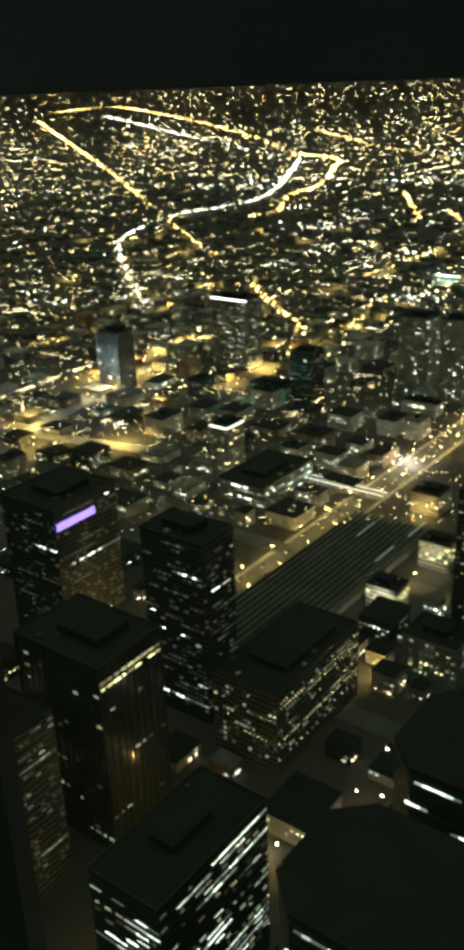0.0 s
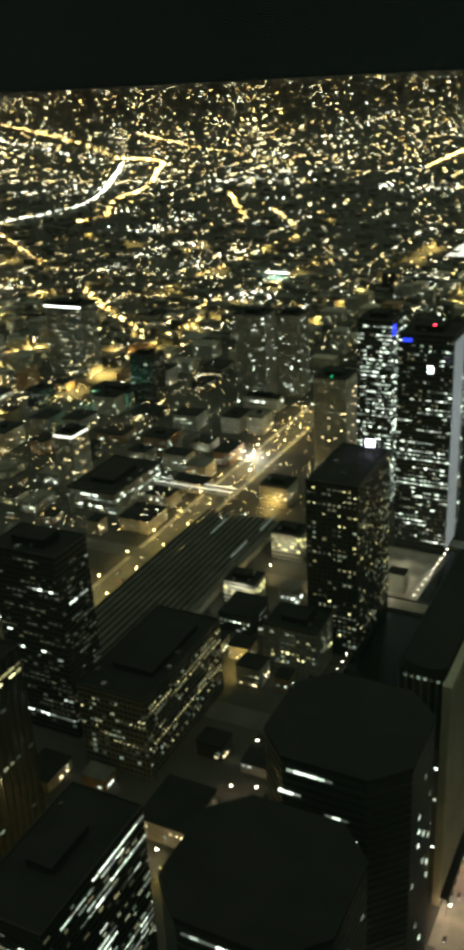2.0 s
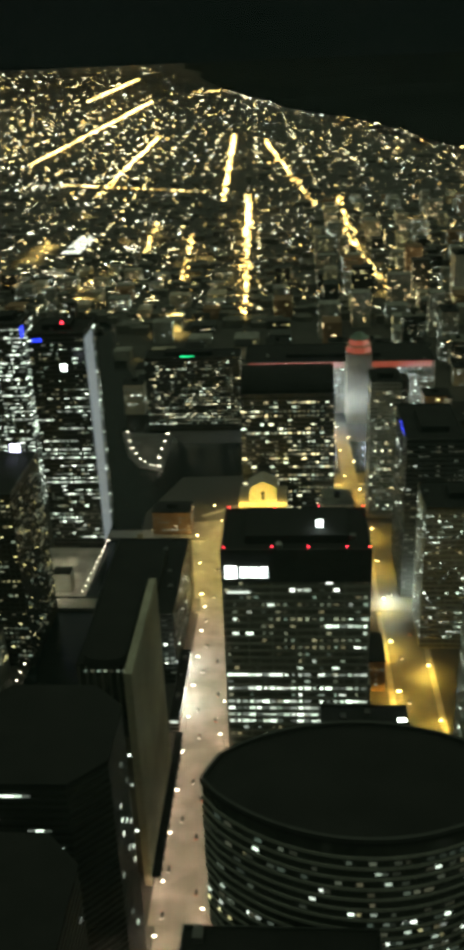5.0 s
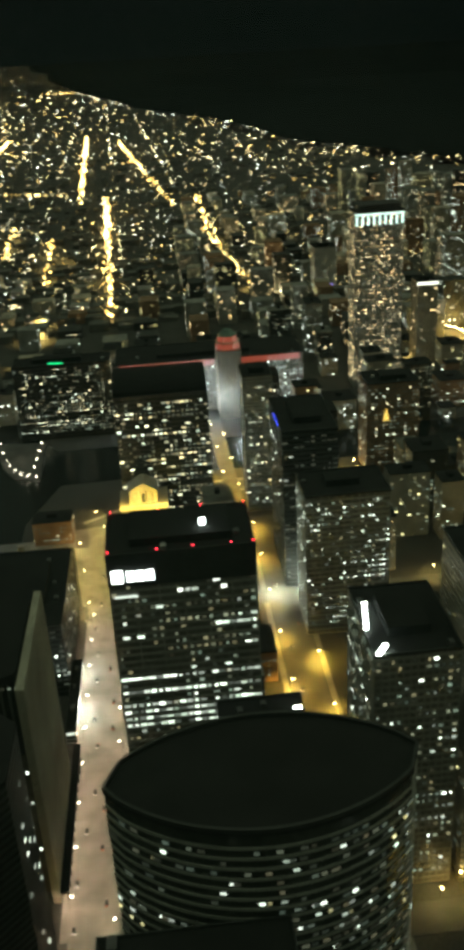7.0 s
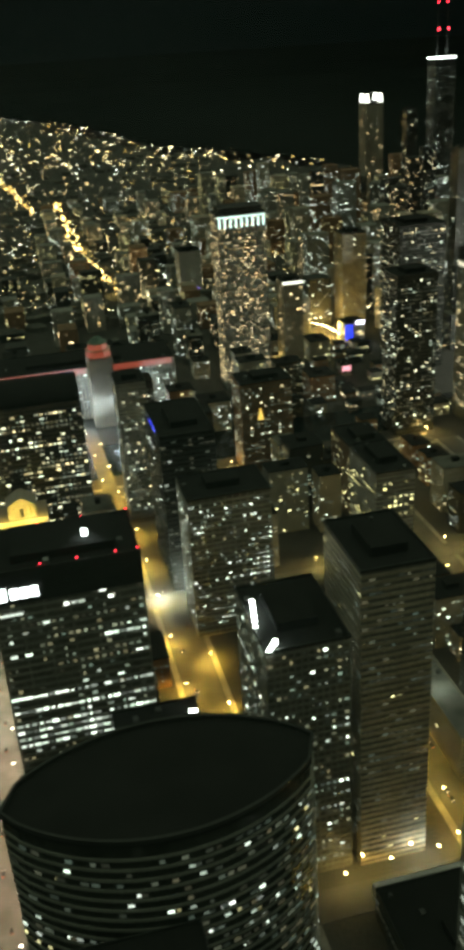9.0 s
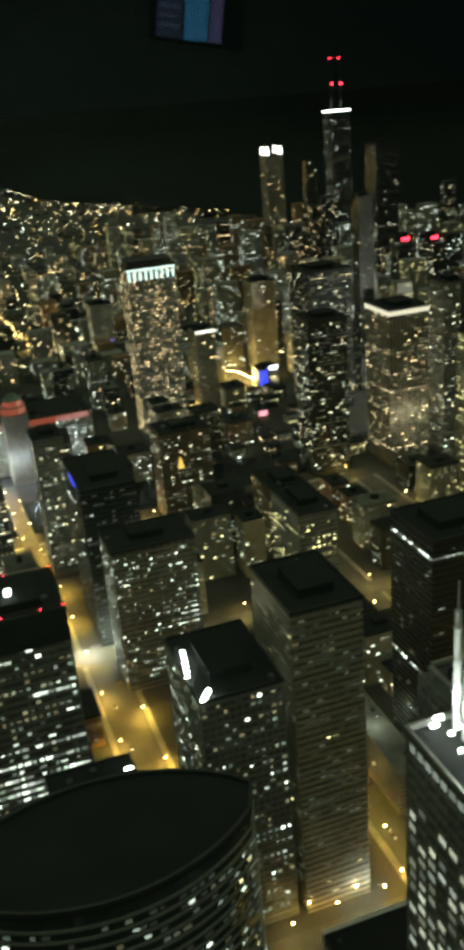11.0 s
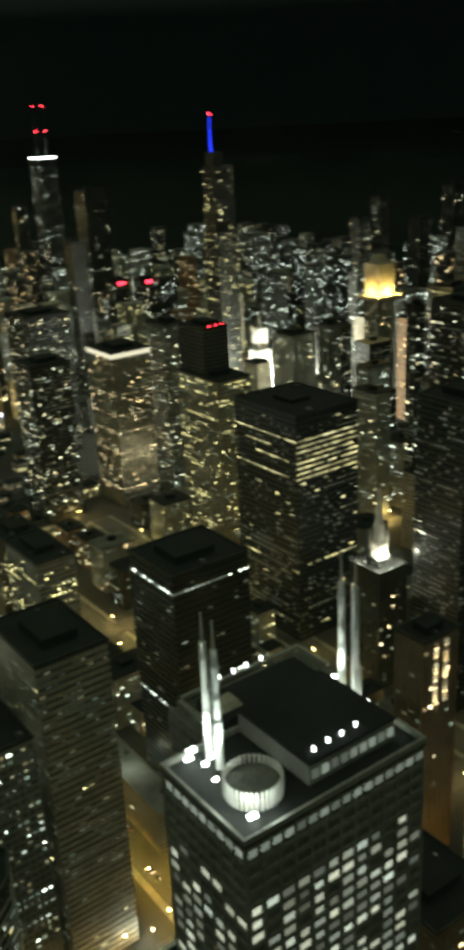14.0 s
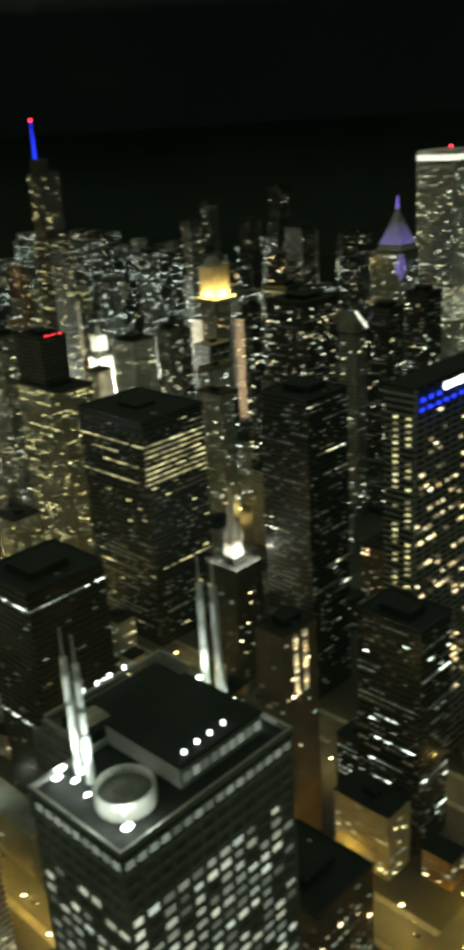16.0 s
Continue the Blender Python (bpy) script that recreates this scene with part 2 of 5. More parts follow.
streets = [((-61.5, -80), (-61.5, 640), 26), ((-64, 640), (-84, 800), 26), ((-84, 800), (20, 868), 22), ((20, 868), (420, 885), 20),
           ((82, -80), (82, 795), 26), ((205, -80), (205, 490), 20), ((318, -80), (318, 900), 20), ((435, 60), (435, 880), 20),
           ((-432, 300), (-432, 1150), 26), ((-270, 40), (600, 40), 20), ((-600, 330), (700, 330), 20), ((-430, 185), (620, 185), 20),
           ((-600, 468), (700, 468), 20), ((-600, 650), (700, 650), 20), ((60, 795), (54, 1060), 16)]
for y in (185, 330, 468, 650, 772):
    bridge = root("bridge", -174, y, "steel river bridge with a pale deck", "bridge", "river bridges")
    part("deck", Acc().box(-28, 90 if y == 772 else 28, -9, 9, 0.3, 1.2), PAVING, bridge)
    for s in (-1, 1):
        part("railing", Acc().box(-28, 28, s * 9 - .2, s * 9 + .2, 1.2, 2.5), STEEL, bridge)
        part("bridge_house", Acc().box(s * 29 - 2.5, s * 29 + 2.5, -14, -9.4, 0.3, 9), STONE, bridge)
road = Acc()
for i, (p, q, w) in enumerate(streets):
    road.slab(p, q, w, 0.30 + 0.012 * i, 0.2)
boulevard = Acc().slab((-61.5, -80), (-61.5, 640), 27, 0.46, 0.1).slab((-64, 640), (-84, 800), 27, 0.47, 0.1)
structure("boulevard", boulevard, PAVING, "worn pale concrete boulevard under bright lamps")
structure("road", road, ASPHALT, "dark asphalt city streets under street lamps")

paths = Acc()
for i, (p, q, w) in enumerate(streets[:10]):
    d = Vector((q[0] - p[0], q[1] - p[1])).normalized()
    for s in (-1, 1):
        n = Vector((-d.y, d.x)) * s * (w / 2 + 2.6)
        paths.slab((p[0] + n.x, p[1] + n.y), (q[0] + n.x, q[1] + n.y), 4.4, 0.22 + 0.01 * i + 0.004 * s, 0.2)
structure("pavement", paths, PAVING, "pale concrete pavements beside the streets")


# ---- towers ----
SEED = [0]


def rng_next():
    SEED[0] += 1
    return random.Random(SEED[0])


def rim(acc, x0, x1, y0, y1, z0, z1, t):
    """A parapet round a roof."""
    acc.box(x0, x1, y0, y0 + t, z0, z1).box(x0, x1, y1 - t, y1, z0, z1)
    acc.box(x0, x0 + t, y0 + t, y1 - t, z0, z1).box(x1 - t, x1, y0 + t, y1 - t, z0, z1)


def panes(x0, x1, y0, y1, z0, z1, floor, bay, rng, run, few, fill=0.8, tall=0.55, faces="SWEN", rows=()):
    """Where lit windows stand: (face, middle along it, middle height, width, height)."""
    out = []
    nf = max(1, int((z1 - z0) / floor))
    for face in faces:
        a0, a1 = (x0, x1) if face in "SN" else (y0, y1)
        nb = max(1, int((a1 - a0 - 1) / bay))
        step = (a1 - a0) / nb
        for k in range(nf):
            z = z0 + (k + 0.5) * floor
            on = set()
            full = [b for f, b0, b1 in rows if f in (face, "*") and b0 <= (k + 0.5) / nf <= b1 for b in range(nb) if rng.random() < 0.94]
            on.update(full)
            if rng.random() < run:
                s, l = rng.randrange(nb), rng.randint(max(1, nb // 4), nb)
                on.update(b for b in range(s, min(nb, s + l)) if rng.random() < 0.9)
            on.update(b for b in range(nb) if rng.random() < few)
            out += [(face, a0 + (b + 0.5) * step, z, step * fill * (rng.choice((1, 1, .75, .5)) if fill < .93 else 1), floor * tall * rng.choice((1, 1, .7))) for b in sorted(on)]
    return out


def add_panes(thing, spots, x0, x1, y0, y1, mat, single=None, name="lit_window", out=0.42, rest="lit_windows"):
    """Lit windows: single ones as parts on shared meshes, the rest joined."""
    acc, shared = Acc(), {}
    for i, (face, a, z, w, t) in enumerate(spots):
        if single is not None and i < 300:
            key = (face in "SN", round(w, 2), round(t, 2))
            if key not in shared:
                b = Acc()
                if key[0]:
                    b.box(-w / 2, w / 2, -out, out, -t / 2, t / 2)
                else:
                    b.box(-out, out, -w / 2, w / 2, -t / 2, t / 2)
                shared[key] = b.mesh(name, single)
            ob = new(name, shared[key])
            ob.parent = thing
            ob.location = {"S": (a, y0, z), "N": (a, y1, z), "W": (x0, a, z), "E": (x1, a, z)}[face]
        elif face in "SN":
            y = y0 if face == "S" else y1
            acc.box(a - w / 2, a + w / 2, y - out, y + out, z - t / 2, z + t / 2)
        else:
            x = x0 if face == "W" else x1
            acc.box(x - out, x + out, a - w / 2, a + w / 2, z - t / 2, z + t / 2)
    if acc.v:
        part(rest, acc, mat, thing, kind="stuff")


def shaft(thing, x0, x1, y0, y1, z0, z1, mat, floor=4.0, bay=4.5, style="grid", proud=0.3, body="body", glass=None, pier=None):
    """Glass core with spandrels and piers standing proud of it."""
    part(body, Acc().box(x0, x1, y0, y1, z0, z1), glass or (PALEGLASS if mat in (STONE, CONCRETE, GRANITE, WHITE, BRICK) else GLASS), thing)
    skin = Acc()
    nf = max(1, int((z1 - z0) / floor))
    p = proud
    if style in ("grid", "bands"):
        for k in range(nf + 1):
            z = min(z0 + k * floor, z1 - 0.3)
            t = floor * (0.34 if style == "grid" else 0.5)
            skin.box(x0 - p, x1 + p, y0 - p, y1 + p, max(z0, z - t / 2), min(z1, z + t / 2))
    if style in ("grid", "piers"):
        q = p + 0.05
        for a0, a1, alongx in ((x0, x1, True), (y0, y1, False)):
            nb = max(1, int((a1 - a0 - 1) / (pier or bay)))
            w = min(1.3, bay * (0.22 if style == "grid" else 0.34))
            for b in range(nb + 1):
                a = a0 + (a1 - a0) * b / nb
                if alongx:
                    skin.box(a - w / 2, a + w / 2, y0 - q, y0, z0, z1).box(a - w / 2, a + w / 2, y1, y1 + q, z0, z1)
                else:
                    skin.box(x0 - q, x0, a - w / 2, a + w / 2, z0, z1).box(x1, x1 + q, a - w / 2, a + w / 2, z0, z1)
    if skin.v:
        part("facade_frame", skin, mat, thing)


def roof_on(thing, x0, x1, y0, y1, z, mat=None, pent=0.5, ph=5.0, rng=None, edge=None):
    rng = rng or rng_next()
    r = Acc().box(x0 - 0.5, x1 + 0.5, y0 - 0.5, y1 + 0.5, z, z + 0.5)
    part("roof", r, mat or TAR, thing)
    e = Acc()
    rim(e, x0 - 0.55, x1 + 0.55, y0 - 0.55, y1 + 0.55, z + 0.5, z + 1.6, 0.5)
    part("parapet", e, edge or STEEL, thing)
    if pent:
        w, d = (x1 - x0) * pent, (y1 - y0) * pent
        mx, my = (x0 + x1) / 2 + rng.uniform(-.1, .1) * w, (y0 + y1) / 2 + rng.uniform(-.1, .1) * d
        part("penthouse", Acc().box(mx - w / 2, mx + w / 2, my - d / 2, my + d / 2, z + 0.5, z + 0.5 + ph), TAR, thing)
    for _ in range(rng.randint(2, 5)):
        s = rng.uniform(1.2, 3.2)
        a, b = rng.uniform(x0 + 3, x1 - 3), rng.uniform(y0 + 3, y1 - 3)
        m = Acc().box(a - s / 2, a + s / 2, b - s * .7, b + s * .7, z + 0.5, z + 0.5 + rng.uniform(1, 2.6))
        part("roof_fan", m, METAL if rng.random() < .3 else POLE, thing)


def tower(name, x0, x1, y0, y1, h, mat, label, floor=4.0, bay=4.5, style="grid", run=0.15, few=0.08, win=None, single=None,
          fill=0.58, tall=0.4, pent=0.5, ph=5.0, roof=None, rows=(), category="tower", faces="SWEN", group="", z0=0.0, edge=None, pier=None):
    cx, cy = (x0 + x1) / 2, (y0 + y1) / 2
    thing = root(name, cx, cy, label, category, group)
    X0, X1, Y0, Y1 = x0 - cx, x1 - cx, y0 - cy, y1 - cy
    rng = rng_next()
    shaft(thing, X0, X1, Y0, Y1, z0, h, mat, floor, bay, style, pier=pier)
    roof_on(thing, X0, X1, Y0, Y1, h, roof, pent, ph, rng, edge)
    spots = panes(X0, X1, Y0, Y1, max(z0, floor * 2), h - 2, floor, bay, rng, run, few * 1.35, fill, tall, faces, rows)
    add_panes(thing, spots, X0, X1, Y0, Y1, win or MIXED, single)
    black = style == "bands" and run < .38
    # random dim panes added to lift the facade's middle tones
    faint = panes(X0, X1, Y0, Y1, max(z0, floor * 2), h - 2, floor, bay, rng, .32 if run > .03 else .05, .24 if run > .03 else .05, .8 if black else .62, .34 if black else .4, "SWE")
    add_panes(thing, faint, X0, X1, Y0, Y1, FAINTGLOW if black else DIMGLOW, out=.40, rest="dim_windows")
    TAKEN.append((x0, x1, y0, y1))
    return thing


TAKEN = []

# west of the river
tower("office_slab", -244, -204, 202, 281, 95, STEEL, "dark riverside office slab with long rows of cold lit windows", 4.0, 6.0, "bands", 0.6, 0.03, COOL, COOL1, 1.0, 0.17, 0.35, 4)
tower("dark_tower", -376, -311, 280, 330, 128, STEEL, "broad dark office tower with one lit row under its roof", 4.0, 5.0, "piers", 0.0, 0.001, YELLOW, None, 0.9, 0.4, 0.5, 5, rows=[("E", 0.90, 0.955)])
tower("dark_tower", -391, -339, 404, 438, 139, STEEL, "dark glass office tower with few lit windows", 4.0, 4.0, "bands", 0.08, 0.008, COOL, None, 0.9, 0.35, 0.5, 6, rows=[("*", 0.03, 0.06)])
tower("office_tower", -385, -325, 205, 258, 110, DARKSTONE, "dark grey office tower with dim rows of windows", 4.0, 4.0, "bands", 0.3, 0.02, DIMGLOW, None, 0.9, 0.3)
tower("violet_lit_tower", -550, -491, 416, 483, 120, STEEL, "dark tower with a violet light strip below its roof", 4.0, 4.0, "bands", 0.08, 0.008, COOL, None, 0.9, 0.35)
tower("station_building", -322, -272, 389, 490, 60, DARKSTONE, "grey stone station office building with dotted window rows", 4.2, 3.2, "grid", 0.1, 0.03, YELLOW, YELLOW1, 0.35, 0.25, 0.6, 4, rows=[("E", .86, .95), ("E", .6, .65), ("E", .28, .36)])
tower("apartment_tower", -882, -817, 1110, 1150, 108, CONCRETE, "concrete apartment tower with a white lit roof edge", 3.2, 4.0, "grid", 0.05, 0.10, MIXED)
tower("stone_tower", -598, -575, 740, 770, 69, STONE, "slim stone tower with a floodlit cornice put in as glow", 3.6, 4.0, "grid", 0.05, 0.06, WARM)
tower("low_office", -557, -500, 700, 790, 30, GRANITE, "low office block with bright ribbon windows", 4.0, 4.0, "bands", 0.8, 0.1, COOL, None, 0.95, 0.4)
tower("glass_tower", -235, -196, 565, 640, 142, STEEL, "dark glass tower with small yellow windows", 4.0, 3.6, "grid", 0.10, 0.05, YELLOW, None, 0.4, 0.26, 0.0)
tower("low_office", -255, -214, 528, 560, 39, GRANITE, "grey low office block by the river walk", 4.0, 4.0, "grid", 0.1, 0.05, YELLOW)
tower("beige_tower", -360, -323, 893, 930, 109, STONE, "beige apartment tower with a green roof lamp", 3.3, 3.4, "grid", 0.02, 0.12, WARM)
tower("bright_tower", -285, -251, 818, 860, 195, STEEL, "glass tower crowded with bright white window rows", 4.0, 3.0, "bands", 0.75, 0.25, COOL, COOL1, 0.9, 0.45)
tower("river_tower", -225, -177, 752, 800, 203, STEEL, "tall glass river tower with bright office floors", 4.0, 3.4, "bands", 0.45, 0.05, COOL, COOL1, 0.9, 0.35, rows=[("S", .42, .46), ("S", .3, .33)])
tower("apartment_tower", -550, -507, 1086, 1120, 121, CONCRETE, "concrete apartment tower with dotted windows", 3.2, 3.6, "grid", 0.02, 0.10, COOL)
tower("apartment_tower", -509, -472, 1122, 1155, 114, CONCRETE, "concrete apartment tower over a white lit hall", 3.2, 3.6, "grid", 0.02, 0.09, COOL)
tower("market_hall", -530, -480, 1062, 1080, 16, WHITE, "low hall with a white lit front", 4.0, 3.0, "grid", 0.9, 0.6, COOL, None, .8, .6)
tower("dark_tower", -684, -649, 1028, 1060, 69, STEEL, "dark mid-rise tower with few lamps", 4.0, 4.0, "bands", 0.05, 0.04, MIXED)
tower("blue_lit_tower", -955, -915, 930, 965, 86, METAL, "steel tower in pale blue floodlight", 4.0, 4.0, "piers", 0.02, 0.03, COOL)
teal = tower("green_lit_block", -745, -683, 1014, 1050, 18, COPPER, "low block with a teal floodlit roof storey", 4.0, 4.0, "bands", 0.3, 0.1, COOL)
tower("white_hall", -328, -300, 604, 626, 20, WHITE, "low white hall with lit stepped floors", 4.0, 3.0, "bands", 0.9, 0.4, YELLOW, None, .95, .4)
tower("white_hall", -322, -294, 690, 712, 26, STONE, "pale stone hall with lit upper floors", 4.0, 3.0, "bands", 0.5, 0.3, YELLOW, None, .95, .4)
tower("round_house", -380, -350, 790, 818, 22, STONE, "pale station house lit gold at its foot", 4.0, 4.0, "grid", 0.2, 0.2, WARM)
tower("parking_deck", 213, 231, 394, 481, 30, STONE, "pale parking deck with open floors beside an orange street", 3.2, 5.0, "bands", 0.05, 0.02, YELLOW, pent=0, roof=PAVING, edge=STONE)
tower("white_cinema", 283, 323, 1652, 1692, 80, WHITE, "white block above a violet sign", 4.0, 4.0, "bands", 0.02, 0.02, MIXED)
hall = tower("theme_hall", 455, 485, 1262, 1291, 28, WHITE, "low hall with a blue lit wall and white lit roof", 4.0, 4.0, "grid", 0.3, 0.3, WARM)
part("blue_panel", Acc().box(-14, -3, -15.4, -14.8, 4, 26), BLUE, hall, "blue lit wall panel")
part("roof_band", Acc().box(2, 15, -15.2, -14.6, 26, 31), VIOLETSIGN, hall, "white violet roof sign")
pink_hall = tower("pink_lit_house", 398, 412, 1118, 1134, 16, BRICK, "small corner house under pink neon", 4.0, 4.0, "grid", 0.3, 0.3, WARM)
part("pink_sign", Acc().box(-6, 6, -8.6, -8.0, 8, 15), PINKSIGN, pink_hall, "pink neon sign panel")
tower("black_block", 12, 54, 366, 378, 112, STEEL, "narrow black block with a white roof lamp", 4.0, 4.0, "bands", 0.02, 0.02, COOL, pent=0)
tower("pale_block", 635, 662, 580, 604, 82, STONE, "pale stone block with dark bands", 4.0, 4.0, "bands", 0.1, 0.05, YELLOW)
# stands in for a dark silhouette, placed to fit the camera's view
tower("front_block", -34, 23, 118, 194, 176, STEEL, "black flat-roofed block close under the deck", 4.0, 4.0, "bands", 0, 0, COOL, pent=0)
low = tower("low_hall", 128, 188, 250, 316, 20, STEEL, "low dark hall with a pale roof edge", 4.0, 4.0, "bands", 0.05, 0.02, COOL, pent=0.2, ph=3)
part("pale_edge", Acc().box(-30.6, 30.6, 33.1, 36.0, 14, 22), WHITE, low, "pale roof edge")
# along the boulevard
def opera_slab():
    """Throne-shaped stone slab: a dark body between two pale pylons, a dark strip over the pavement."""
    cx, cy = -96, 420
    thing = root("slab_tower", cx, cy, "throne-shaped stone slab tower with pale pylons and a black roof", "tower")
    TAKEN.append((-116, -75, 362, 480))
    shaft(thing, -16, 12, -32, 50, 0, 130, DARKSTONE, 4.0, 3.6, "piers")
    part("roof", Acc().box(-16.4, 12.0, -32.4, 50.4, 130, 130.8), TAR, thing)
    part("roof_vault", Acc().prism([(-14 + 24 * (.5 - .5 * math.cos(math.pi * k / 8)), -30 - 6 * math.sin(math.pi * k / 8)) for k in range(9)] + [(10, 40), (-14, 40)], 130.8, 135, .9), TAR, thing)
    part("street_pylon", Acc().box(12.05, 16, -54, 36, 0, 141), PYLON, thing, "pale limestone street front")
    part("river_pylon", Acc().box(-10, -4, -48, -32.4, 0, 112), PYLON, thing, "pale limestone pylon")
    ribs = Acc()
    for k in range(22):
        y = -52 + 4.1 * k
        ribs.box(16, 16.35, y - .8, y + .8, 8, 139)
    part("pylon_ribs", ribs, PYLON, thing)
    # dark stone stands in for the shaded recess between the pylons
    part("low_front", Acc().box(-4, 12, -46, -32.4, 0, 96), DARKSTONE, thing)
    part("front_roof", Acc().box(-4, 12, -46.3, -32.4, 96, 96.8), TAR, thing)
    # dark strip on posts, added where the pavement lies in shade
    part("arcade_canopy", Acc().box(16.4, 21, -55, 62, 7.5, 8.6), TAR, thing, "dark street arcade canopy")
    for y in range(-52, 60, 8):
        part("arcade_post", Acc().box(19.8, 20.6, y - .4, y + .4, 0.2, 7.5), DARKSTONE, thing)
    rng = rng_next()
    spots = panes(-16, 12, -32, 50, 8, 128, 4, 3.6, rng, .05, .03, .5, .3, "S")
    add_panes(thing, spots, -16, 12, -32, 50, COOL, COOL1)
    low = [("S", -3 + 2.4 * k, 12 + 4 * f, 1.3, 1.2) for k in range(6) for f in range(20) if rng.random() < .12]
    add_panes(thing, low, -4, 12, -46, -32, COOL, rest="front_windows")
    crown = Acc()
    for k in range(7):
        crown.box(-13 + 3.4 * k, -11.6 + 3.4 * k, -32.7, -32.3, 126, 127.4)
    part("crown_windows", crown, DIMGLOW, thing)


PYLON = surface("soot_streaked_limestone", (0.40, 0.38, 0.30), 0.8, 0, 0.5, 0.03, 0.3)
opera_slab()
tower("dark_block", -142, -86, 545, 655, 58, STEEL, "low dark riverside block with a black roof", 4.0, 4.0, "bands", 0.08, 0.03, COOL)
# added block; its bright panes stand for a white lit edge
edge_block = tower("glass_lobby", -85.5, -79, 494, 572, 9, WHITE, "low glass lobby lit white beside the boulevard", 3.0, 3.0, "grid", 0.9, 0.5, COOL, None, .8, .6, pent=0, faces="SE")
part("lobby_floodlight", Acc().gem(-4.5, 38, 14, .9).box(-4.6, -4.4, 37.9, 38.1, 9, 13.6), FLOOD, edge_block, "bright white floodlight")
tower("bank_tower", -35, 35, 382, 425, 199, GRANITE, "grey bank tower with a white roof sign and red beacons", 4.1, 3.3, "grid", 0.16, 0.05, COOL, COOL1, 0.9, 0.36, 0.7, 4, rows=[("S", .635, .65), ("S", .585, .60), ("S", .48, .565)], pier=10)
tower("grid_tower", 92, 154, 590, 633, 117, CONCRETE, "concrete tower with a deep window grid and dark roof", 4.2, 2.6, "grid", 0.4, 0.12, COOL, COOL1, 0.62, 0.26, 0.4, 5, pier=5.2)
tower("dark_tower", 86, 130, 662, 740, 139, STEEL, "dark tower with a blue lit roof corner", 4.0, 4.0, "bands", 0.05, 0.02, COOL)
tower("slim_tower", 70, 97, 806, 838, 138, GRANITE, "slim grey tower with scattered lit windows", 3.8, 3.0, "grid", 0.1, 0.16, MIXED)
tower("merchant_block", -60, 171, 1095, 1170, 66, STONE, "huge limestone merchandise block with a red glowing crest", 4.2, 4.0, "piers", 0.15, 0.2, COOL)
tower("lasalle_tower", 244, 304, 1128, 1165, 224, GRANITE, "tall glass office tower with a bright saw-tooth crown", 4.1, 3.0, "grid", 0.5, 0.36, WARM, WARM1, 0.55, 0.36, 0.0, rows=[("*", 0.02, 0.16)])
tower("slim_tower", 333, 359, 1160, 1190, 126, STONE, "slim tower with a bright curved roof edge", 3.6, 3.6, "grid", 0.02, 0.08, WARM)
tower("wide_office", -47, 35, 768, 828, 140, STEEL, "wide dark office block with a barrel-shaped roof", 4.1, 4.0, "bands", 0.4, 0.18, MIXED, None, 0.85, 0.4, 0.0)
tower("river_office", -175, -63, 1040, 1072, 91, STEEL, "river front office block with lit floors", 4.0, 4.0, "bands", 0.45, 0.15, MIXED)
tower("gold_crown_building", -48, -8, 728, 760, 48, STONE, "stone building with a gold floodlit temple crown", 4.0, 4.0, "grid", 0.1, 0.1, WARM, pent=0)
tower("white_block", 24, 47, 758, 790, 36, WHITE, "small white block in street light", 4.0, 4.0, "bands", 0.2, 0.1, COOL)
tower("brick_tower", 200, 253, 865, 904, 99, BRICK, "brown brick tower with golden ornament", 3.8, 3.6, "grid", 0.08, 0.14, MIXED)
tower("ladder_tower", 86, 128, 352, 412, 150, GRANITE, "grey office tower with two white light strips on its roof edge", 4.0, 3.2, "grid", 0.08, 0.04, COOL, None, .6, .3)
tower("beige_tower", 133, 170, 350, 403, 186, STONE, "beige ribbed tower stepping up beside an orange street", 3.9, 3.4, "bands", 0.06, 0.012, YELLOW, None, 0.9, 0.16)
tower("square_tower", 234, 286, 393, 440, 180, STEEL, "square black tower with thin lit bands under its roof", 4.0, 3.5, "bands", 0.03, 0.015, COOL, None, 0.9, 0.25, rows=[("*", 0.95, 0.975), ("E", 0.88, 0.905)])
tower("classic_tower", 474, 522, 888, 944, 182, STONE, "floodlit classical tower of bright stone bays", 4.0, 4.0, "piers", 0.12, 0.12, WARM, WARM1, .6, .36, rows=[("*", .07 + .13 * k, .09 + .13 * k) for k in range(8)])
stepped = tower("stepped_tower", 496, 534, 717, 788, 178, STONE, "gold lit stepped office tower", 4.0, 3.6, "grid", 0.5, 0.1, YELLOW)
shaft(stepped, -15, 15, -8, 35, 178, 225, DARKSTONE, 4.0, 3.6, "grid", body="upper_body")
roof_on(stepped, -15, 15, -8, 35, 225)
tower("gabled_office", 248, 280, 618, 679, 100, CONCRETE, "pale office block with a dark pitched roof", 4.0, 4.0, "bands", 0.15, 0.1, YELLOW)
tower("brick_block", 267, 303, 731, 780, 75, BRICK, "brown brick office block with lit rows", 4.0, 4.0, "grid", 0.15, 0.15, YELLOW)
tower("court_tower", 435, 500, 527, 606, 198, STEEL, "black steel court tower with yellow lit floors", 4.5, 4.4, "bands", 0.10, 0.02, YELLOW, YELLOW1, 0.95, 0.3, 0.3, 3, rows=[("S", 0.72, 0.93), ("W", 0.91, 0.935)])
tower("black_tower", 455, 498, 378, 421, 234, STEEL, "tall black glass tower with dim broken rows", 4.0, 3.8, "bands", 0.08, 0.006, MIXED, None, 0.9, 0.2)
tower("black_tower", 372, 402, 235, 277, 150, STEEL, "black office tower with bright broken bands", 4.0, 3.6, "bands", 0.14, 0.01, COOL, None, 0.95, 0.18)
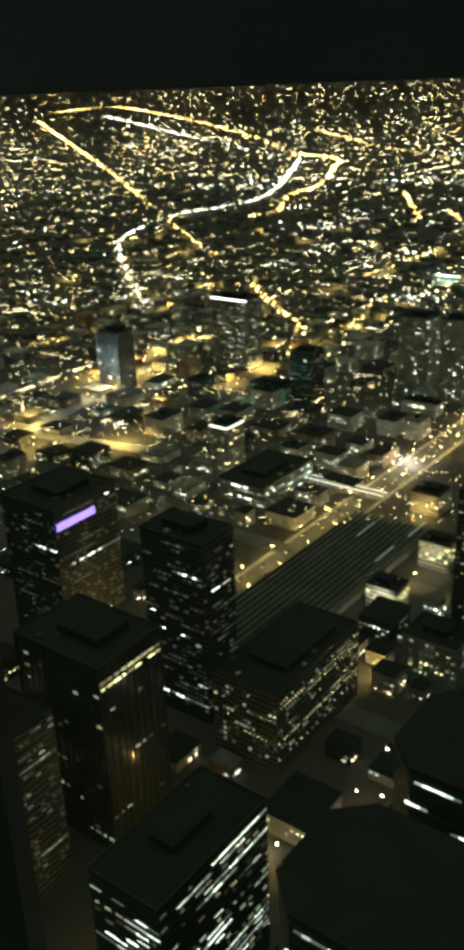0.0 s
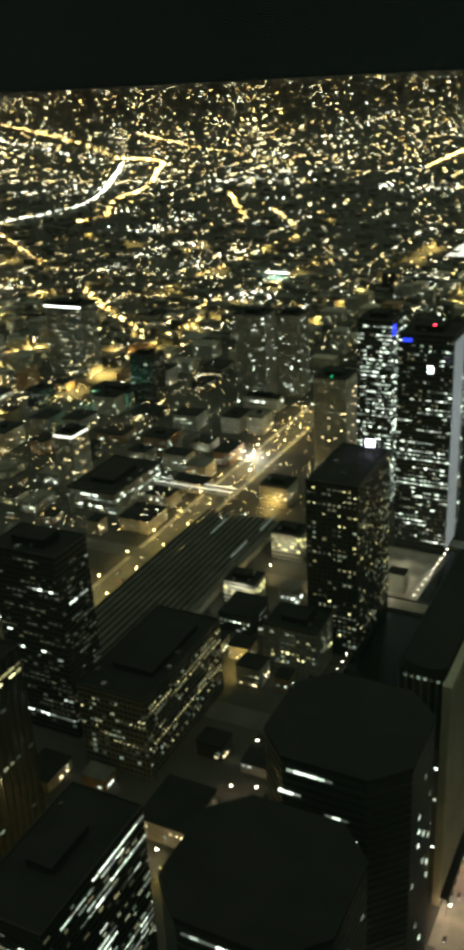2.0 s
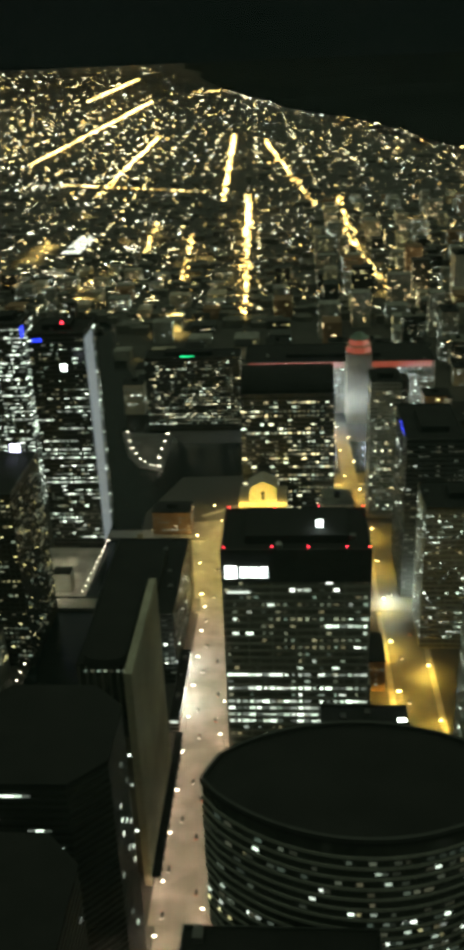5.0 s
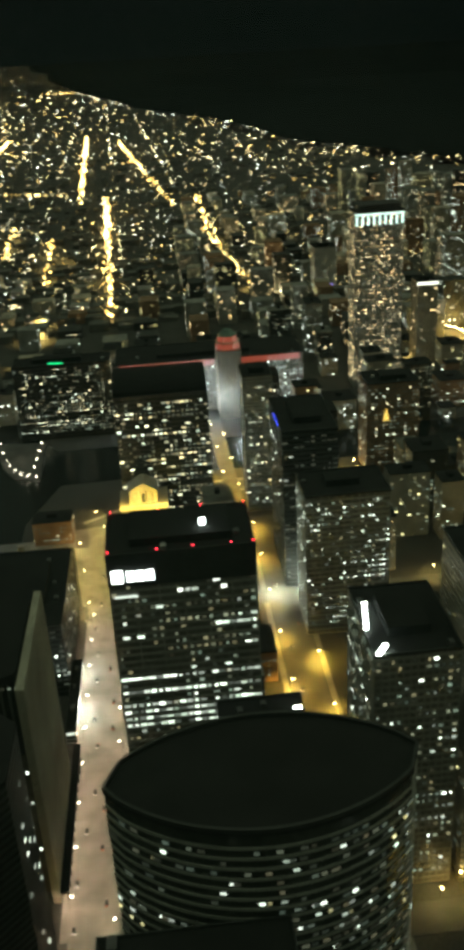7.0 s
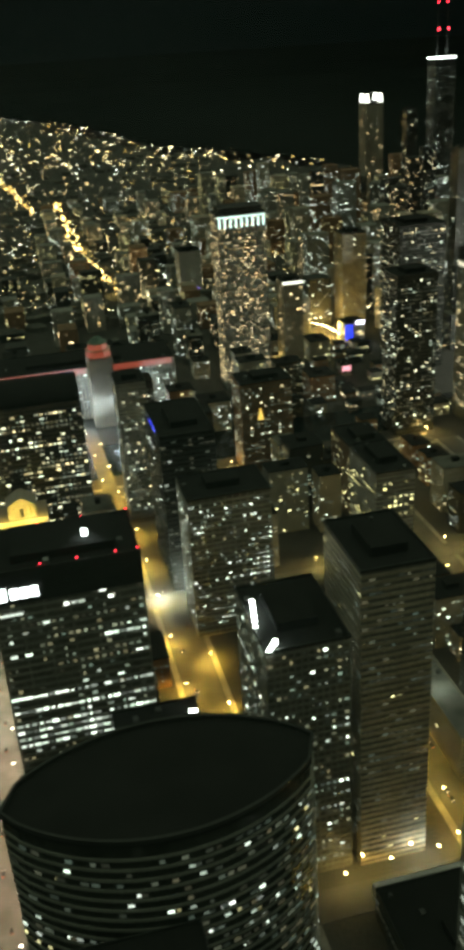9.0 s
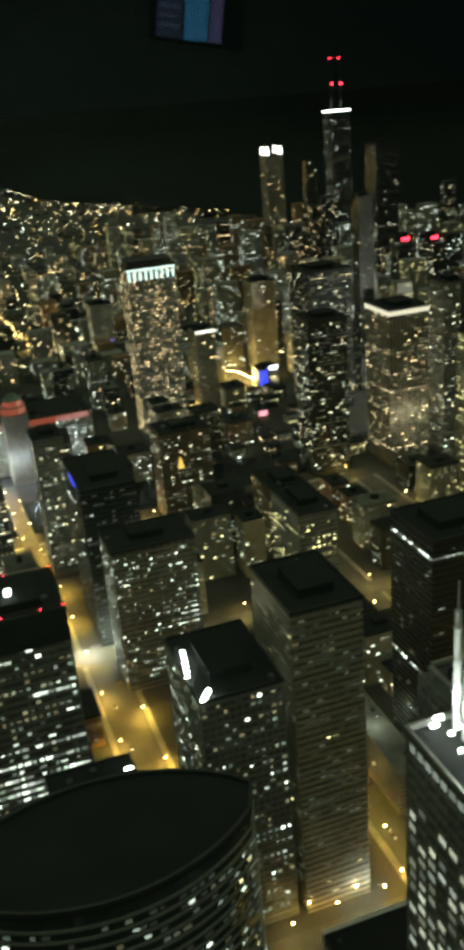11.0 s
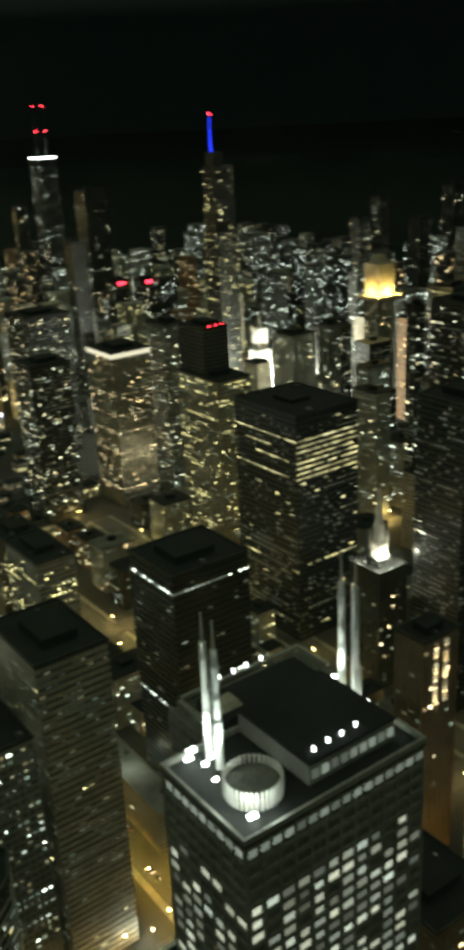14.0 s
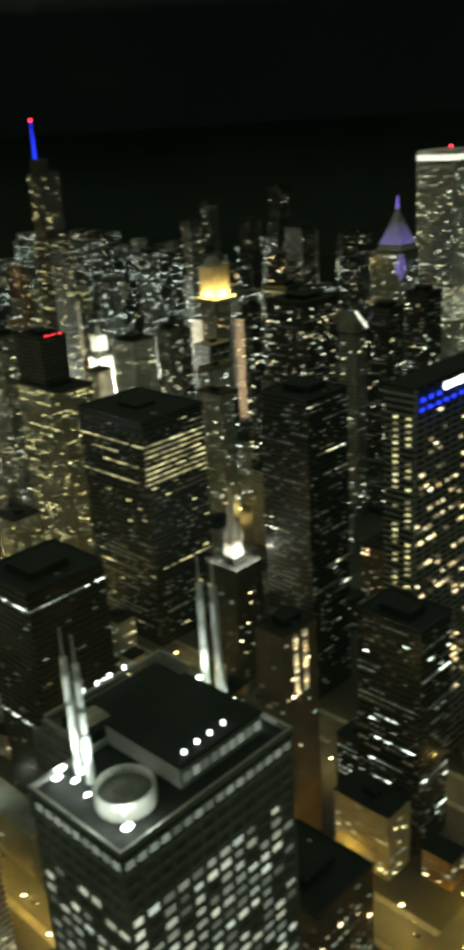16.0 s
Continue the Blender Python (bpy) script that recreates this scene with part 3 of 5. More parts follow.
tower("brown_block", 325, 352, 292, 312, 149, BRICK, "brown block with two bright columns of windows", 3.9, 4.0, "piers", 0.02, 0.02, WARM)
tower("brick_block", 232, 272, 196, 240, 90, BRICK, "brown brick block lit by orange street lamps", 4.0, 4.0, "grid", 0.1, 0.08, WARM)



# ---- landmark buildings ----
def lamp(thing, name, x, y, z, r, mat, label=""):
    return part(name, Acc().gem(x, y, z, r), mat, thing, label)


def light(name, x, y, z, watts, colour, radius=0.6):
    d = bpy.data.lights.new(name, "POINT")
    d.energy, d.color, d.shadow_soft_size = watts, colour, radius
    ob = new(name, d)
    ob.location = (x, y, z)
    return ob


def by_name(label):
    return next(o for o in scene.objects if o.type == "EMPTY" and label in o.get("label", ""))


# lens-shaped glass tower
def lens_ring(grow=0.0, n=22):
    out = []
    for s, sag in ((-1, 24.0), (1, 22.0)):
        for k in range(n):
            u = -1 + 2 * k / n if s < 0 else 1 - 2 * k / n
            x = u * (50 + grow)
            y = s * ((sag + grow) * (1 - u * u) ** 0.8 + 2.5)
            out.append((x, y))
    return out


def lens_tower():
    cx, cy, h = 20, 226, 205
    thing = root("lens_tower", cx, cy, "lens-shaped dark glass tower with a black roof", "tower")
    TAKEN.append((-32, 72, 200, 252))
    part("body", Acc().prism(lens_ring(), 0, h), GLASS, thing)
    band = Acc().prism(lens_ring(0.35), 0.2, 1.3).mesh("floor_band", LENSBAND)
    for k in range(49):
        part("floor_band", band, None, thing).location.z = k * 4.15
    part("roof", Acc().prism(lens_ring(0.6), h, h + 1.2), TAR, thing)
    edge, ring, inner = Acc(), lens_ring(0.6), lens_ring(-0.6)
    n = len(ring)
    for pts, z in ((ring, h + 1.2), (ring, h + 2.6), (inner, h + 2.6), (inner, h + 1.2)):
        edge.v += [(x, y, z) for x, y in pts]
    for a in range(4):
        for k in range(n):
            j, c = (k + 1) % n, (a + 1) % 4
            edge.f.append((a * n + k, a * n + j, c * n + j, c * n + k))
    part("parapet", edge, STEEL, thing)
    rng = rng_next()
    ring = lens_ring(0.12, 30)
    shared = Acc().box(-.95, .95, -0.15, 0.15, -.5, .5).mesh("lit_window", COOL1)
    shared_warm = Acc().box(-.6, .6, -0.15, 0.15, -.55, .55).mesh("lit_window", YELLOW1)
    # dim panes stand in for bands of reflection on the glass
    faint = Acc()
    for fl in range(47, 6, -1):
        busy = rng.random() < .45
        for k in range(30):
            a, b = ring[k], ring[(k + 1) % len(ring)]
            if rng.random() > (.5 if busy or k > 14 else .10):
                continue
            d = Vector((b[0] - a[0], b[1] - a[1]))
            n = Vector((d.y, -d.x)).normalized() * .16
            p, q = Vector(a[:2]) + d * rng.uniform(.02, .3), Vector(a[:2]) + d * rng.uniform(.6, .98)
            z = fl * 4.15 + 2.8
            faint.prism([tuple(p), tuple(q), tuple(q + n), tuple(p + n)], z - .7, z + .7)
    part("dim_windows", faint, FAINTGLOW, thing, kind="stuff")
    count = 0
    for fl in range(46, 4, -1):
        hot = rng.random() < 0.35
        start = rng.randrange(30)
        for k in range(30):
            a, b = ring[k], ring[(k + 1) % len(ring)]
            near = 16 <= k <= 22 and fl < 42
            # denser panes at the east end imitate warm street reflections
            if not (rng.random() < (0.5 if near else 0.3 if a[0] > 36 else 0.05) or (hot and start <= k < start + 3)):
                continue
            ob = new("lit_window", shared if rng.random() < .7 else shared_warm)
            ob.parent = thing
            t = rng.random()
            ob.location = (a[0] + (b[0] - a[0]) * t, a[1] + (b[1] - a[1]) * t, fl * 4.15 + 2.85)
            ob.rotation_euler = (0, 0, math.atan2(b[1] - a[1], b[0] - a[0]))
            count += 1
            if count > 300:
                return thing
    return thing


LENSBAND = surface("satin_steel_band", (0.40, 0.42, 0.37), 0.3, 0.3, 1.0, 0.08, 0.2)
lens_tower()


# twin chamfered exchange towers
def chamfer(hx, hy, c):
    return [(-hx + c, -hy), (hx - c, -hy), (hx, -hy + c), (hx, hy - c), (hx - c, hy), (-hx + c, hy), (-hx, hy - c), (-hx, -hy + c)]


def exchange_tower(cx, cy, label):
    h = 152
    thing = root("exchange_tower", cx, cy, label, "tower", "twin exchange towers")
    TAKEN.append((cx - 34, cx + 34, cy - 32, cy + 32))
    part("body", Acc().prism(chamfer(32.6, 31, 14), 0, h), GLASS, thing)
    band = Acc().prism(chamfer(32.9, 31.3, 14.2), 0, 1.7).mesh("floor_band", STEEL)
    for k in range(38):
        part("floor_band", band, None, thing).location.z = k * 4
    part("roof", Acc().prism(chamfer(33.2, 31.6, 14.2), h, h + 1.5), TAR, thing)
    rng = rng_next()
    spots = [("S", x, z, 3.2, 0.9) for z, a, b in ((146.8, -15, 3), (134.8, -19, -10), (128.8, 2, 9)) for x in np.arange(a, b, 3.4)]
    spots += [("E", y, z, 2.4, 1.3) for z in np.arange(20, 140, 8) for y in (-12, -4, 4, 12) if rng.random() < 0.25]
    spots += [("S", x, z, 2.6, 1.0) for z in np.arange(14.8, 126, 8) for x in np.arange(-15, 16, 4) if rng.random() < 0.06]
    add_panes(thing, [(f, float(a), float(z), w, t) for f, a, z, w, t in spots], -32.6, 32.6, -31, 31, COOL, COOL1, out=.5)
    return thing


exchange_tower(-110, 309, "dark chamfered exchange tower with a lit row under a black roof")
exchange_tower(-111, 221, "dark chamfered exchange tower with a broad black roof")


# granite tower with twin masts
def mast_tower():
    x0, x1, y0, y1 = 98, 158, 141, 198
    cx, cy = 128, 169.5
    thing = root("mast_tower", cx, cy, "granite tower with floodlit steel masts and bright windows", "tower")
    TAKEN.append((x0, x1, y0, y1))
    X0, X1, Y0, Y1, YM = x0 - cx, x1 - cx, y0 - cy, y1 - cy, 7.0
    shaft(thing, X0, X1, Y0, YM, 0, 254, GRANITE, 4.2, 4.6, "grid", 0.4)
    shaft(thing, X0 + 16, X1 + 5, YM + .5, Y1, 0, 253.4, GRANITE, 4.2, 4.6, "grid", 0.4, body="rear_body")
    part("rear_roof", Acc().box(X0 + 15.5, X1 + 5.5, YM + .5, Y1 + .5, 253.4, 254), GRAVEL, thing)
    part("roof", Acc().box(X0 - .6, X1 + .6, Y0 - .6, YM + .6, 254, 254.6), TAR, thing)
    e = Acc()
    rim(e, X0 - .7, X1 + .7, Y0 - .7, YM + .7, 254.6, 256.4, 0.9)
    part("parapet", e, GRANITE, thing)
    # upper tier over the middle of the street front, leaving low corner terraces
    part("upper_body", Acc().box(X0 + 25, X1 - 5, Y0 + 6, YM + .4, 254.6, 261), GRANITE, thing)
    part("upper_roof", Acc().box(X0 + 24.6, X1 - 4.6, Y0 + 5.6, YM + .6, 261, 261.6), TAR, thing)
    for k in range(9):
        x = X0 + 27 + 3.3 * k
        part("tier_window", Acc().box(x - 1.1, x + 1.1, Y0 + 5.6, Y0 + 6.1, 256.4, 258.9), CROWNWIN, thing)
    # sunken plant court behind, framed by pale beams
    court = Acc().box(X0 + 22, X1 - 2, YM + 3, Y1 - 5, 254.1, 257.5)
    part("plant_house", court, TAR, thing)
    for bx0, bx1, by0, by1 in ((X0 + 17, X0 + 18.6, YM + 2, Y1 - 1), (X0 + 17, X1 + 3, Y1 - 2.4, Y1 - 1), (X1 + 2, X1 + 3.4, YM + 6, Y1 - 2.6)):
        part("roof_beam", Acc().box(bx0, bx1, by0, by1, 257.0, 258.2), GRANITE, thing, "pale roof frame beam")
    for bx, by in ((X0 + 17.8, YM + 4), (X0 + 17.8, Y1 - 4), (X0 + 30, Y1 - 1.7), (X1 - 8, Y1 - 1.7), (X1 + 2.7, YM + 9)):
        part("beam_post", Acc().box(bx - .5, bx + .5, by - .5, by + .5, 254, 257), GRANITE, thing)
    part("skylight_frame", Acc().box(X0 + 24, X0 + 31, YM + 6, Y1 - 9, 257.5, 259.4, .7), STONE, thing)
    rng = rng_next()
    spots = []
    for face, a0, a1 in (("S", X0, X1), ("W", Y0, YM)):
        nb = int((a1 - a0 - 1) / 4.6)
        st = (a1 - a0) / nb
        for k in range(20, 60):
            z = (k + 0.5) * 4.2
            for b in range(nb):
                p = 0.14
                if face == "S" and 44 < k < 56 and 3 < b < 10:
                    p = 0.96
                elif face == "S" and k >= 50:
                    p = 0.75
                elif face == "S" and k > 38 and b > 2:
                    p = 0.45
                elif face == "W" and k > 40:
                    p = 0.6
                elif face == "W":
                    p = 0.3
                if k in (57, 56, 58, 59) or rng.random() > p:
                    continue
                spots.append((face, a0 + (b + 0.5) * st, z, st * rng.choice((.66, .66, .5)), rng.choice((2.0, 2.0, 1.5))))
    rng.shuffle(spots)
    add_panes(thing, spots, X0, X1, Y0, YM, OFFICE, OFFICE1, out=.3)
    # lit storey under the parapet
    acc = [("S", X0 + 1.9 + 3.75 * k, 251.3, 2.5, 2.2) for k in range(16)] + [("W", Y0 + 1.9 + 3.8 * k, 251.3, 2.5, 2.2) for k in range(9)]
    for face, a, z, w, t in acc:
        b = Acc()
        if face == "S":
            b.box(a - w / 2, a + w / 2, Y0 - .55, Y0 + .1, z - t / 2, z + t / 2)
        else:
            b.box(X0 - .55, X0 + .1, a - w / 2, a + w / 2, z - t / 2, z + t / 2)
        part("crown_window", b, CROWNWIN, thing)
    # floodlit drum of fins
    DX, DY, DR = -17.0, -15.0, 7.4
    ringp = [(math.cos(2 * math.pi * k / 36), math.sin(2 * math.pi * k / 36)) for k in range(36)]
    part("drum", Acc().prism([(DX + (DR - .5) * c, DY + (DR - .5) * e) for c, e in ringp], 254.6, 257.8), STONE, thing)
    part("drum_dome", Acc().prism([(DX + (DR - .3) * c, DY + (DR - .3) * e) for c, e in ringp], 257.8, 258.6, .45), DARKSTONE, thing, "dark drum roof")
    for c, e in ringp:
        fin = Acc().box(DX + DR * c - .3, DX + DR * c + .3, DY + DR * e - .3, DY + DR * e + .3, 254.6, 260.2)
        part("drum_fin", fin, WHITE, thing)
    light("drum_floodlight", cx - 23.5, cy - 22.0, 259.5, 900, (0.96, 1.0, 0.92), 0.6)
    light("drum_floodlight", cx - 21.0, cy - 3.0, 264.0, 1500, (0.96, 1.0, 0.92), 0.6)
    part("short_mast", Acc().prism([(28 + .8 * math.cos(k * math.pi / 4), -6 + .8 * math.sin(k * math.pi / 4)) for k in range(8)], 254.6, 268, .8), MASTSTEEL, thing, "short floodlit steel mast")
    for mx, my in ((-18.0, 2.8), (-18.1, -2.2), (30.2, 3.7), (31.2, -.9)):
        m = part("mast", Acc().prism([(mx + 1.2 * math.cos(k * math.pi / 4), my + 1.2 * math.sin(k * math.pi / 4)) for k in range(8)], 254.6, 290, 0.8), MASTSTEEL, thing, "floodlit steel mast")
        part("mast_tip", Acc().prism([(mx + .35 * math.cos(k * math.pi / 4), my + .35 * math.sin(k * math.pi / 4)) for k in range(8)], 290, 298.5, 0.6), MASTSTEEL, m)
        for z in (263, 269, 276, 285):
            part("mast_collar", Acc().prism([(mx + 1.26 * math.cos(k * math.pi / 4), my + 1.26 * math.sin(k * math.pi / 4)) for k in range(8)], z, z + .3), MASTSTEEL, m)
    for fx, fy, s in ((-24.5, -24.5, 1.1), (24.8, -18.3, 1.0), (-21.8, 5.5, 1.1), (-19, .2, .7), (28.6, -8.4, .9), (30.5, 7, .6), (-23.6, -8.1, .6), (-24.4, 3.2, 1.0), (-22.2, -1.4, .7)):
        part("floodlight", Acc().box(fx - s, fx + s, fy - s * .6, fy + s * .6, 257, 257.7), FLOOD, thing, "bright white floodlight")
    for fx, fy in ((-.8, -19.6), (4.3, -19.2), (9, -19.2), (14.4, -18.8), (2.6, 27.3), (7.9, 27.1), (12.8, 27.3), (18.5, 27.3)):
        z = 261.6 if fy < 0 else 258.2
        part("roof_lamp", Acc().box(fx - .35, fx + .35, fy - .3, fy + .3, z, z + 1.3), WHITESIGN, thing)
    for mx, my, ux, uy in ((-18.0, 2.8, -3.2, -1.6), (-18.1, -2.2, -1.6, -3.2), (30.2, 3.7, -3.2, -1.2), (31.2, -.9, -1.2, -3.2)):
        sp = bpy.data.lights.new("mast_spot", "SPOT")
        sp.energy, sp.color, sp.spot_size, sp.spot_blend, sp.shadow_soft_size = 76000, (0.92, 1.0, 0.94), radians(30), 0.5, 0.3
        at = Vector((cx + mx + ux, cy + my + uy, 256.2))
        new("mast_spot", sp).matrix_world = look(at, (cx + mx, cy + my, 283))
    for a, b, w in ((-25.8, -24.5, 60), (-27.6, -18, 800), (-19.5, -26.2, 800), (-21.4, -5.4, 260), (-23.9, -.8, 220), (28.0, -1.6, 260), (26.4, 2.4, 220), (25, -20, 120)):
        light("mast_floodlight", cx + a, cy + b, 258.5, w, (0.92, 1.0, 0.94), 0.5)
    return thing


OFFICE = lit("office_glow", (0.95, 0.92, 0.70), (0.92, 1.0, 0.88), 0.05, 0.55, 1.5)
OFFICE1 = lit("office_glow_pane", (0.95, 0.92, 0.70), (0.92, 1.0, 0.88), 0.05, 0.55, 1.5, True)
CROWNWIN = lit("crown_glow", (0.85, 0.95, 0.8), (0.95, 1.0, 0.9), 0.05, 0.22, 1.0, True)
MASTSTEEL = surface("pale_mast_steel", (0.7, 0.72, 0.7), 0.5, 0.2, 2, 0.1, 0.15)
mast_tower()


# flared bank tower with a blue lit crown
def flared_tower():
    cx, cy, h = 503, 304, 256
    thing = root("flared_tower", cx, cy, "bank tower flaring at its foot with a blue lit crown", "tower")
    TAKEN.append((445, 560, 275, 350))
    acc, n = Acc(), 32
    half = lambda z: 11 + 26 * max(0, 1 - z / 150) ** 2
    prof = [h * k / n for k in range(n + 1)]
    for z in prof:
        w = half(z)
        acc.v += [(-50, -w, z), (50, -w, z), (50, w, z), (-50, w, z)]
    for k in range(n):
        i = k * 4
        for a in range(4):
            b = (a + 1) % 4
            acc.f.append((i + a, i + b, i + 4 + b, i + 4 + a))
    acc.f.append((n * 4, n * 4 + 1, n * 4 + 2, n * 4 + 3))
    part("body", acc, GLASS, thing)
    skin = Acc()
    for k in range(60):
        z = 4.2 * (k + 1)
        w = half(z) + .4
        skin.box(-50.4, 50.4, -w, w, z - .8, z + .8)
    part("floor_bands", skin, GRANITE, thing)
    ribs = Acc()
    for b in range(11):
        x = -50 + 10 * b
        for k in range(n):
            z0, z1 = prof[k], prof[k + 1]
            w0, w1 = half(z0) + .9, half(z1) + .9
            ribs.prism([(x - .6, -w0), (x + .6, -w0), (x + .6, -w0 + 1.2), (x - .6, -w0 + 1.2)], z0, z1)
    part("piers", ribs, GRANITE, thing)
    part("roof", Acc().box(-50.6, 50.6, -11.5, 11.5, h, h + 1), TAR, thing)
    part("sign_panel", Acc().box(-49, 50, -12.0, -11.5, 240, 255.5), STEEL, thing)
    for k in range(11):
        part("blue_lamp", Acc().box(-47 + 9 * k, -42 + 9 * k, -12.7, -12.0, 241.5, 243.6, .7), BLUE, thing, "blue crown lamp")
        if not 2 < k < 7:
            part("blue_lamp", Acc().box(-46 + 9 * k, -42 + 9 * k, -12.7, -12.0, 247.5, 250, .7), BLUE, thing, "blue crown lamp")
    for k in range(5):
        light("crown_floodlight", 463 + 19 * k, 289.5, 246, 500, (.05, .1, 1.0), .5)
    part("sign", Acc().box(-20, 5, -12.4, -12.0, 249, 253.5), WHITESIGN, thing, "white lit sign bar")
    rng = rng_next()
    shared = Acc().box(-1.9, 1.9, -.25, .25, -.9, .9).mesh("lit_window", WARM1)
    side = Acc().box(-.5, .5, -1.5, 1.5, -.7, .7).mesh("lit_window", YELLOW1)
    for k in range(8, 57):
        z = 4.2 * k + 2.1
        hot = rng.random() < .4
        for b in range(20):
            if rng.random() < (.5 if hot else .1) * (1.0 if z < 190 else .4):
                ob = new("lit_window", shared)
                ob.parent, ob.location = thing, (-47.5 + 5 * b, -half(z) - .28, z)
        for y, p in ((-6.5, .65), (3, .8)):
            if 120 < z < 238 and rng.random() < p:
                ob = new("lit_window", side)
                ob.parent, ob.location = thing, (-50.1, y, z)
    return thing


flared_tower()


# tall pointed and antenna towers of the skyline
def spire(thing, x, y, z0, z1, r, mat, tip=None, name="spire"):
    s = part(name, Acc().prism([(x + r * math.cos(k * math.pi / 4), y + r * math.sin(k * math.pi / 4)) for k in range(8)], z0, z1, 0.3), mat, thing)
    if tip:
        part("beacon", Acc().gem(x, y, z1 + 1, 2.6), tip, s)
    return s


trump = tower("spire_tower", 769, 803, 1092, 1128, 270, STEEL, "tall glass tower stepping up to a blue glowing spire", 4.0, 3.2, "bands", 0.10, 0.07, YELLOW, None, 0.8, 0.4)
shaft(trump, -15, 17, -14, 16, 270, 358, STEEL, 4.0, 3.2, "bands", body="upper_body")
add_panes(trump, panes(-15, 17, -14, 16, 272, 356, 4, 3.2, rng_next(), 0.1, 0.08), -15, 17, -14, 16, YELLOW)
part("crown", Acc().box(-13, 3, -10, 10, 358, 376), STEEL, trump)
part("roof", Acc().box(-15.5, 17.5, -14.5, 16.5, 358, 359), TAR, trump)
# blue light on the spire put in as glow
spire(trump, -6, 5, 376, 424, 1.8, BLUE, REDLAMP)

hancock = tower("antenna_tower", 1021, 1071, 2192, 2240, 340, STEEL, "tapering black tower with a white light ring and two antennas", 3.6, 4.0, "bands", 0.05, 0.05, COOL)
part("light_ring", Acc().box(-25.8, 25.8, -24.8, 24.8, 352, 356), WHITESIGN, hancock)
part("crown", Acc().box(-25, 25, -24, 24, 340, 352), STEEL, hancock)
for ax in (-12, 12):
    spire(hancock, ax, 0, 356, 470, 2.4, STEEL, REDLAMP, "antenna")
    lamp(hancock, "beacon", ax, -6, 415, 3.4, REDLAMP)

lantern = tower("lantern_tower", 872, 917, 2259, 2303, 262, STONE, "stone tower crowned by four bright lanterns", 3.8, 4.0, "grid", 0.02, 0.05, WARM)
for lx in (-17, 17):
    for ly in (-17, 17):
        part("lantern", Acc().box(lx - 4.5, lx + 4.5, ly - 4.5, ly + 4.5, 264, 284, .7), glow("lantern_glow", (1, .97, .88), 2.5), lantern)

aon = tower("white_shaft_tower", 1156, 1216, 690, 750, 340, WHITE, "tall white shaft tower with a bright top storey", 4.0, 3.2, "piers", 0.28, 0.10, MIXED, None, 0.6, 0.5, rows=[("*", .35, .5)])
part("light_band", Acc().box(-30.6, 30.6, -30.6, 30.6, 342, 350), glow("crown_light", (1, .97, .85), 0.8), aon)
part("crown", Acc().box(-30, 30, -30, 30, 350, 356), WHITE, aon)
lamp(aon, "beacon", -10, -10, 360, 2.5, REDLAMP)

pru = tower("pointed_tower", 1062, 1104, 712, 754, 232, GRANITE, "granite tower with a violet glowing chevron point", 4.0, 3.4, "piers", 0.05, 0.1, COOL)
part("point", Acc().box(-20, 20, -20, 20, 233, 286, .06), METAL, pru)
# violet light on point and shaft put in as glowing bands
for k in range(15):
    w = 16.8 - 1.2 * k
    e = Acc()
    rim(e, -w, w, -w, w, 241.5 + 3.2 * k, 243.6 + 3.2 * k, 1.2)
    part("violet_strip", e, VIOLETDIM, pru)
for k in range(5):
    w = 7 - abs(k - 2) * 2.6
    part("violet_panel", Acc().box(-21.6, -21.2, -21 + 2, -21 + 2 + w, 196 + 7 * k, 202 + 7 * k).box(-21 + 2, -21 + 2 + w, -21.6, -21.2, 196 + 7 * k, 202 + 7 * k), VIOLETDIM, pru)
spire(pru, 0, 0, 286, 303, 1.0, VIOLET)

temple = tower("church_tower", 432, 460, 432, 462, 100, DARKSTONE, "stone church skyscraper with a floodlit white steeple", 4.0, 3.6, "piers", 0.02, 0.02, WARM)
part("steeple_base", Acc().box(-5.6, 5.6, -5.6, 5.6, 100, 117, .8), WHITE, temple)
part("steeple_ledge", Acc().box(-5.2, 5.2, -5.2, 5.2, 117, 119), STONE, temple)
part("steeple_drum", Acc().prism([(4.6 * math.cos(k * math.pi / 4), 4.6 * math.sin(k * math.pi / 4)) for k in range(8)], 119, 133, .8), WHITE, temple)
spire(temple, 0, 0, 133, 160, 3.2, WHITE, None, "steeple")
for px in (-4.4, 4.4):
    for py in (-4.4, 4.4):
        spire(temple, px, py, 119, 128, 1.1, WHITE, None, "pinnacle")
for a, b in ((-11, -11), (11, -11), (-11, 11), (0, -12)):
    light("steeple_floodlight", 446 + a, 447 + b, 106, 9000, (1, .93, .78), .8)

# merchandise block: corner tower and red crest
mart = by_name("huge limestone merchandise")
shaft(mart, 8, 36, -76 + 2, -40, 0, 86, STONE, 4.0, 3.0, "piers", body="corner_tower")
def octagon(x, y, r):
    return [(x + r * math.cos(k * math.pi / 4 + .39), y + r * math.sin(k * math.pi / 4 + .39)) for k in range(8)]


# red floodlight on cap and crest put in as glow
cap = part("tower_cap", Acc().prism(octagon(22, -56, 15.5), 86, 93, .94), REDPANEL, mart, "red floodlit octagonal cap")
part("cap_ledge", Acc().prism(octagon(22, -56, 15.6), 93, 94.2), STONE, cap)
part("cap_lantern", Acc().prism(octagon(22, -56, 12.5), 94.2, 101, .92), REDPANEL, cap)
part("cap_roof", Acc().prism(octagon(22, -56, 12), 101, 108, .35), COPPER, cap)
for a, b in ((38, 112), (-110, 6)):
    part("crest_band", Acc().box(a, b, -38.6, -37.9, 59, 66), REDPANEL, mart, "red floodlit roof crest")
